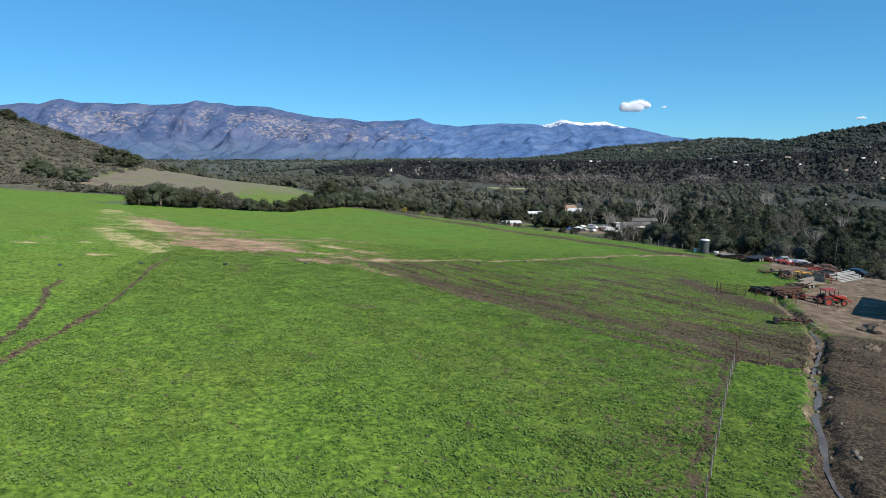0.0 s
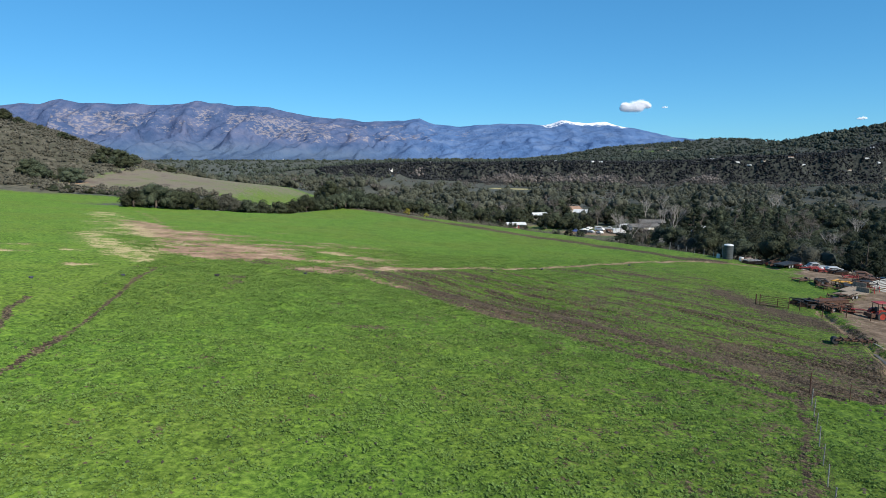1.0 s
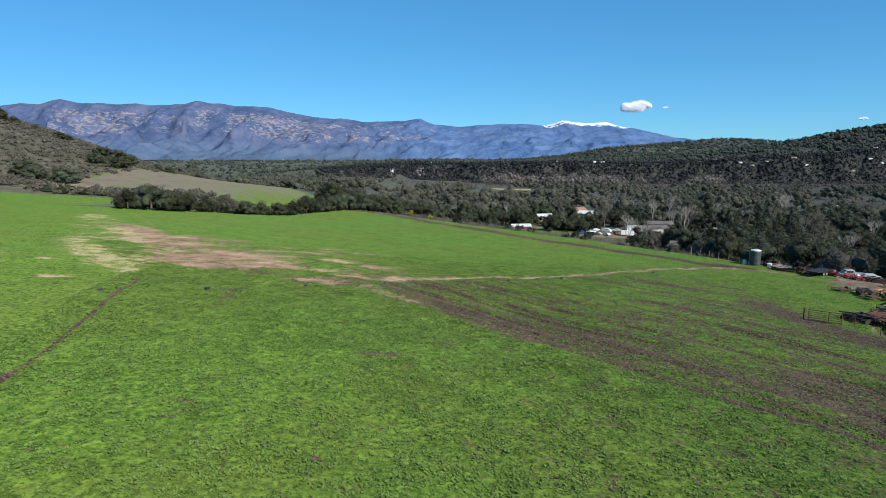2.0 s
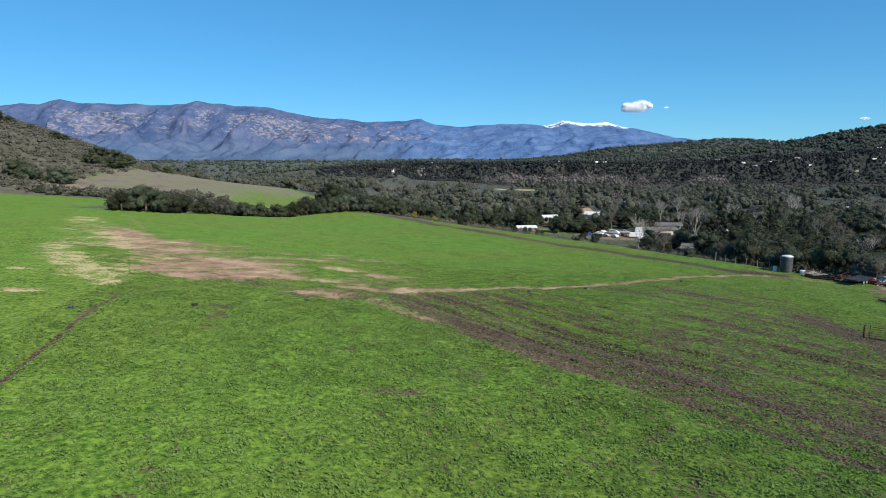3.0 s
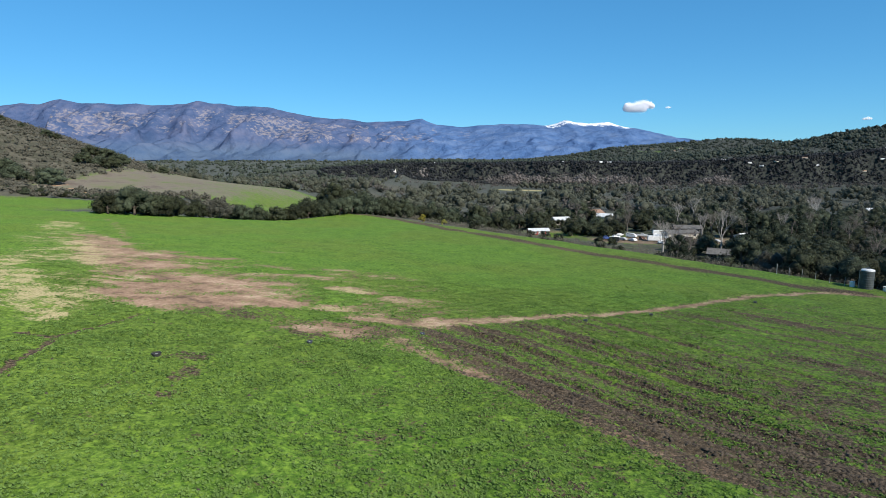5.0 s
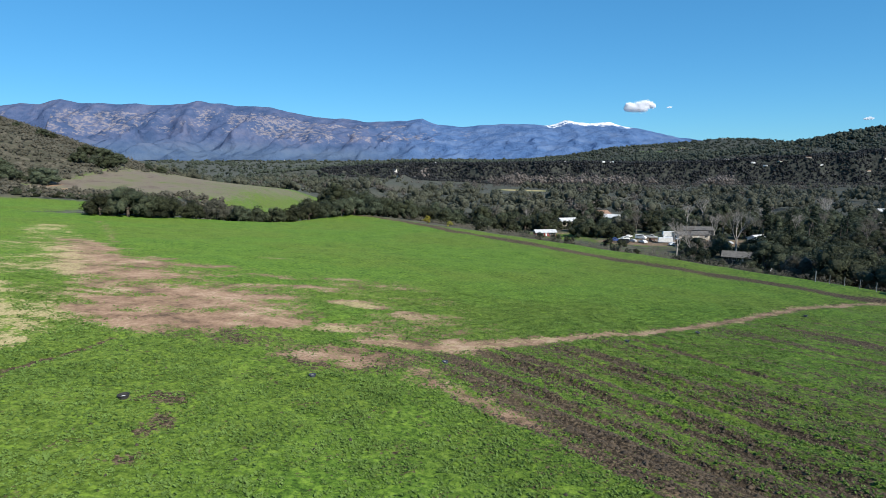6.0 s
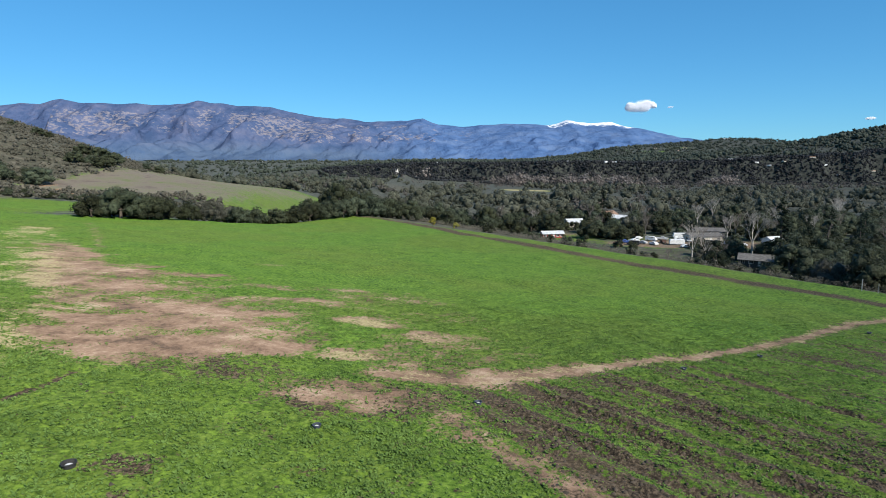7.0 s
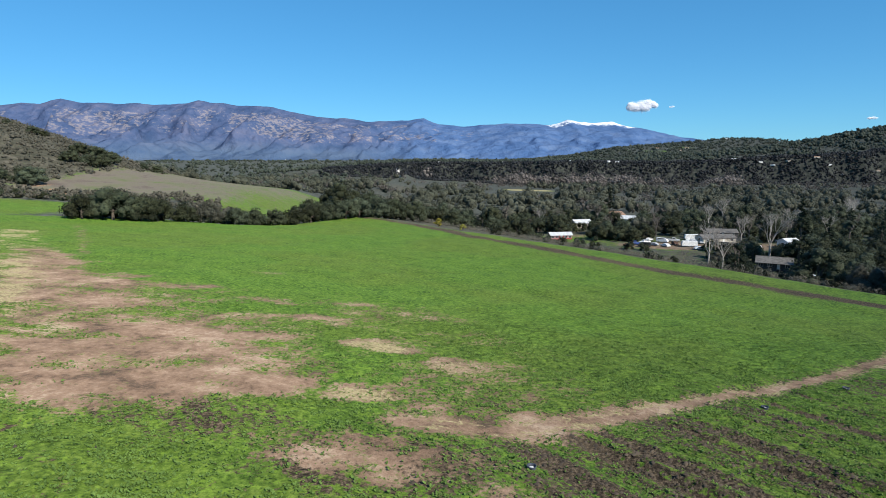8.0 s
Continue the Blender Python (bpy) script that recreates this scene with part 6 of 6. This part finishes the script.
# ---- buildings ----
def make_house(m, wide, deep, wall, rise, wall_mat, roof_mat, label, windows=3, name="house", door_mat=None, porch=False):
    """A gabled house with its ridge along x; its openings face -y."""
    h = empty(name, m, label, "house" if name == "house" else "barn")
    prof = [(-deep / 2, -0.6), (deep / 2, -0.6), (deep / 2, wall), (0, wall + rise), (-deep / 2, wall)]
    part("wall", extrude_profile(prof, wide), wall_mat, h)
    t = 0.16
    slope = rise / (deep / 2)
    over = 0.5
    for s in (-1, 1):
        part("roof", extrude_profile([(0, wall + rise + t), (s * (deep / 2 + over), wall - slope * over + t), (s * (deep / 2 + over), wall - slope * over), (0, wall + rise)], wide + 0.8), roof_mat, h)
    part("ridge_cap", one_box(0, 0, wall + rise + t, wide + 0.8, 0.3, 0.08), roof_mat, h)
    for k in range(windows):
        x = wide * ((k + 0.5) / windows - 0.5)
        if k == windows // 2 and windows > 1:
            door = part("door", one_box(x, -deep / 2 - 0.03, 1.0, 0.95, 0.06, 2.0), door_mat or M_WHITE, h)
            part("step", one_box(x, -deep / 2 - 0.4, 0.08, 1.3, 0.7, 0.16), M_ROCK, h)
            continue
        win = part("window", one_box(x, -deep / 2 - 0.02, wall * 0.56, 1.5, 0.06, 1.1), M_WHITE, h)
        for s in (-1, 1):
            part("pane", one_box(x + s * 0.34, -deep / 2 - 0.055, wall * 0.56, 0.6, 0.02, 0.9), M_GLASS, win)
    for s in (-1, 1):
        part("gable_window", one_box(s * (wide / 2 + 0.02), 0, wall * 0.6, 0.05, 1.2, 1.0), M_GLASS, h)
        part("barge_board", one_box(s * (wide / 2 + 0.36), 0, wall + 0.02, 0.05, deep, 0.14), M_WHITE, h)
    if porch:
        for k in range(4):
            part("porch_post", one_rod((wide * (k / 3 - 0.5) * 0.95, -deep / 2 - 1.6, -0.4), (wide * (k / 3 - 0.5) * 0.95, -deep / 2 - 1.6, wall - 0.25), 0.09, seg=6), M_GREY_ROOF, h)
        part("porch_roof", one_box(0, -deep / 2 - 1.0, wall - 0.12, wide + 0.8, 1.8, 0.12), roof_mat, h)
    return h


def site(x, y, turn, lift=0.3):
    return Matrix.LocRotScale((x, y, gz(x, y) + lift), Euler((0, 0, radians(turn))), None)


make_house(site(95, 262, -28, 0.8), 10.5, 6.5, 2.3, 1.3, M_GREY_WALL, M_GREY_ROOF, "dark grey single-storey house with a shingle roof", 4, porch=True)
stable = make_house(site(37.5, 337, 8, 0), 10, 4.6, 2.0, 0.9, M_RED, M_PALE_ROOF, "red stable with a pale metal roof and open stalls", 5, "stable", M_WHITE)
part("white_gable_door", one_box(5.06, 0, 1.0, 0.08, 2.2, 2.0), M_WHITE, stable)
make_house(site(58, 386, 15), 9.5, 7, 2.3, 1.6, M_CREAM, M_PALE_ROOF, "cream house with a pale roof among trees", 3)
make_house(site(28, 472, -30), 5, 4, 2.2, 1.2, M_CREAM, M_PALE_ROOF, "small cream house with a pale roof among trees", 3)
make_house(site(88.5, 434, 25), 11, 8, 2.8, 1.8, M_CREAM, M_TILE_ROOF, "cream house with a brown tile roof among trees", 3)
make_house(site(89, 408, -20), 9, 7, 2.8, 1.5, M_WHITE, M_PALE_ROOF, "white house with a pale roof among trees", 3)
make_house(site(2, 392, 10, 0), 7, 5, 1.2, 0.7, M_WHITE, M_PALE_ROOF, "white shed with a pale roof below the rim", 2)
make_house(site(25, 400, 80), 2.4, 2.4, 2.8, 0.6, M_WHITE, M_GREY_ROOF, "narrow white building among oaks", 1)
make_house(site(126, 309, 20), 6.5, 5.5, 2.6, 1.2, M_WHITE, M_PALE_ROOF, "white house half hidden by trees", 2)
make_house(site(103, 325, 8), 15, 7, 2.2, 1.1, M_CREAM, M_GREY_ROOF, "long low cream building behind bare trees", 4)
make_house(site(113, 342, -8), 13, 7, 2.4, 1.2, M_GREY_WALL, M_GREY_ROOF, "long grey shed by the vehicle lot", 3)
make_house(site(222, 368, 15), 12, 8, 3.4, 1.6, M_CREAM, M_GREY_ROOF, "cream house with a grey roof among dense trees", 4)
make_house(site(292, 460, -10), 14, 9, 3.0, 1.6, M_WHITE, M_PALE_ROOF, "white house with a pale roof in the woods", 4)
make_house(Matrix.LocRotScale((61.2, 70.8, gz(61.2, 70.8)), Euler((0, 0, radians(47))), None), 16, 10, 4.4, 1.6, M_WOOD, M_GALV, "weathered timber barn beside the dirt yard", 3, "barn", M_WOOD)

far_a = make_house(site(590, 1243, 10, 1), 15, 9, 3.2, 2.2, M_WHITE, M_PALE_ROOF, "white house on the far hillside", 4)
far_b = make_house(site(690, 1231, -15, 1), 18, 10, 3.0, 2.0, M_CREAM, M_TILE_ROOF, "cream house with a tile roof on the far hillside", 4)
FAR_HOUSES = [(613, 1240, 0), (715, 1230, 0), (745, 1234, 0), (853, 1248, 0), (880, 1252, 0), (900, 1255, 1), (566, 1252, 1), (545, 1256, 0), (788, 2160, 1), (765, 2210, 0), (739, 2255, 1), (728, 2420, 0), (839, 2190, 1), (1134, 2585, 0), (1150, 2590, 0), (295, 1228, 0), (313, 1232, 0),
              (243, 1222, 1), (221, 1221, 0), (-26, 1246, 0), (165, 1221, 1), (99, 1239, 0), (878, 1272, 0), (-900, 3500, 0), (-880, 3420, 0), (835, 2235, 1), (330, 1235, 0), (270, 1228, 1), (640, 1238, 1), (815, 1242, 1), (-935, 3160, 0)]
for ob in (far_a, far_b):
    ob.scale = (0.55, 0.5, 0.5)
for k, (x, y, kind) in enumerate(FAR_HOUSES):
    c = copy_thing(far_b if kind else far_a, site(x, y, 37 * k % 80 - 40, 0.4))
    s = 0.5 + 0.3 * (y > 2000)
    c.scale = (s, s, s)


# ---- cloud ----
def make_cloud(name, cx, cz, wide, tall, count, label):
    r = np.random.RandomState(count)
    n = Nodes(name)
    n.t.nodes.remove(n.shader)
    dif, tra, mixs = n.t.nodes.new("ShaderNodeBsdfDiffuse"), n.t.nodes.new("ShaderNodeBsdfTranslucent"), n.t.nodes.new("ShaderNodeMixShader")
    dif.inputs[0].default_value = tra.inputs[0].default_value = (0.97, 0.97, 0.98, 1)
    n.link(dif.outputs[0], mixs.inputs[1])
    n.link(tra.outputs[0], mixs.inputs[2])
    n.link(mixs.outputs[0], n.t.nodes["Material Output"].inputs[0])
    # puffs of fine droplets, dense within and thinning out at the edge
    t = r.uniform(-1, 1, 16)
    puffs = np.stack([cx + t * wide * 0.34, 4720 + 0 * t, cz + tall * (0.08 * t + r.uniform(-0.12, 0.26, 16) * (1 - t * t))], 1)
    pick = r.randint(0, 16, count)
    spread = (tall * (0.20 - 0.10 * np.abs(t)))[pick][:, None]
    p = puffs[pick] + r.normal(size=(count, 3)) * spread * [1.25, 1.0, 0.62]
    off = np.linalg.norm((p - puffs[pick]) / spread, axis=1)[:, None]
    size = 1.2 + 5.0 * np.exp(-(off / 1.1) ** 2) * min(1.0, tall / 80)
    p = puffs[pick] + (p - puffs[pick]) * np.minimum(1, 1.9 / off)
    facing = np.array([0.35, -0.75, 0.45]) + r.normal(size=(count, 3)) * 0.28
    d = np.cross(facing, r.normal(size=(count, 3)))
    d = d / np.linalg.norm(d, axis=1)[:, None]
    e = np.cross(facing, d)
    d, e = d * size, e / np.linalg.norm(e, axis=1)[:, None] * size
    v = np.stack([p - d, p + e, p + d, p - e], 1).reshape(-1, 3)
    f = np.arange(4 * count).reshape(-1, 4)
    return tagged(put(name, make_mesh(name, v, f, n.mat)), label, "cloud", kind="structure")


make_cloud("cloud", 1450, 352, 330, 118, 30000, "small white fair-weather cloud")
make_cloud("cloud_wisp", 3190, 268, 150, 34, 900, "thin white cloud wisp")
make_cloud("cloud_wisp", 1680, 350, 60, 22, 260, "tiny white cloud wisp")
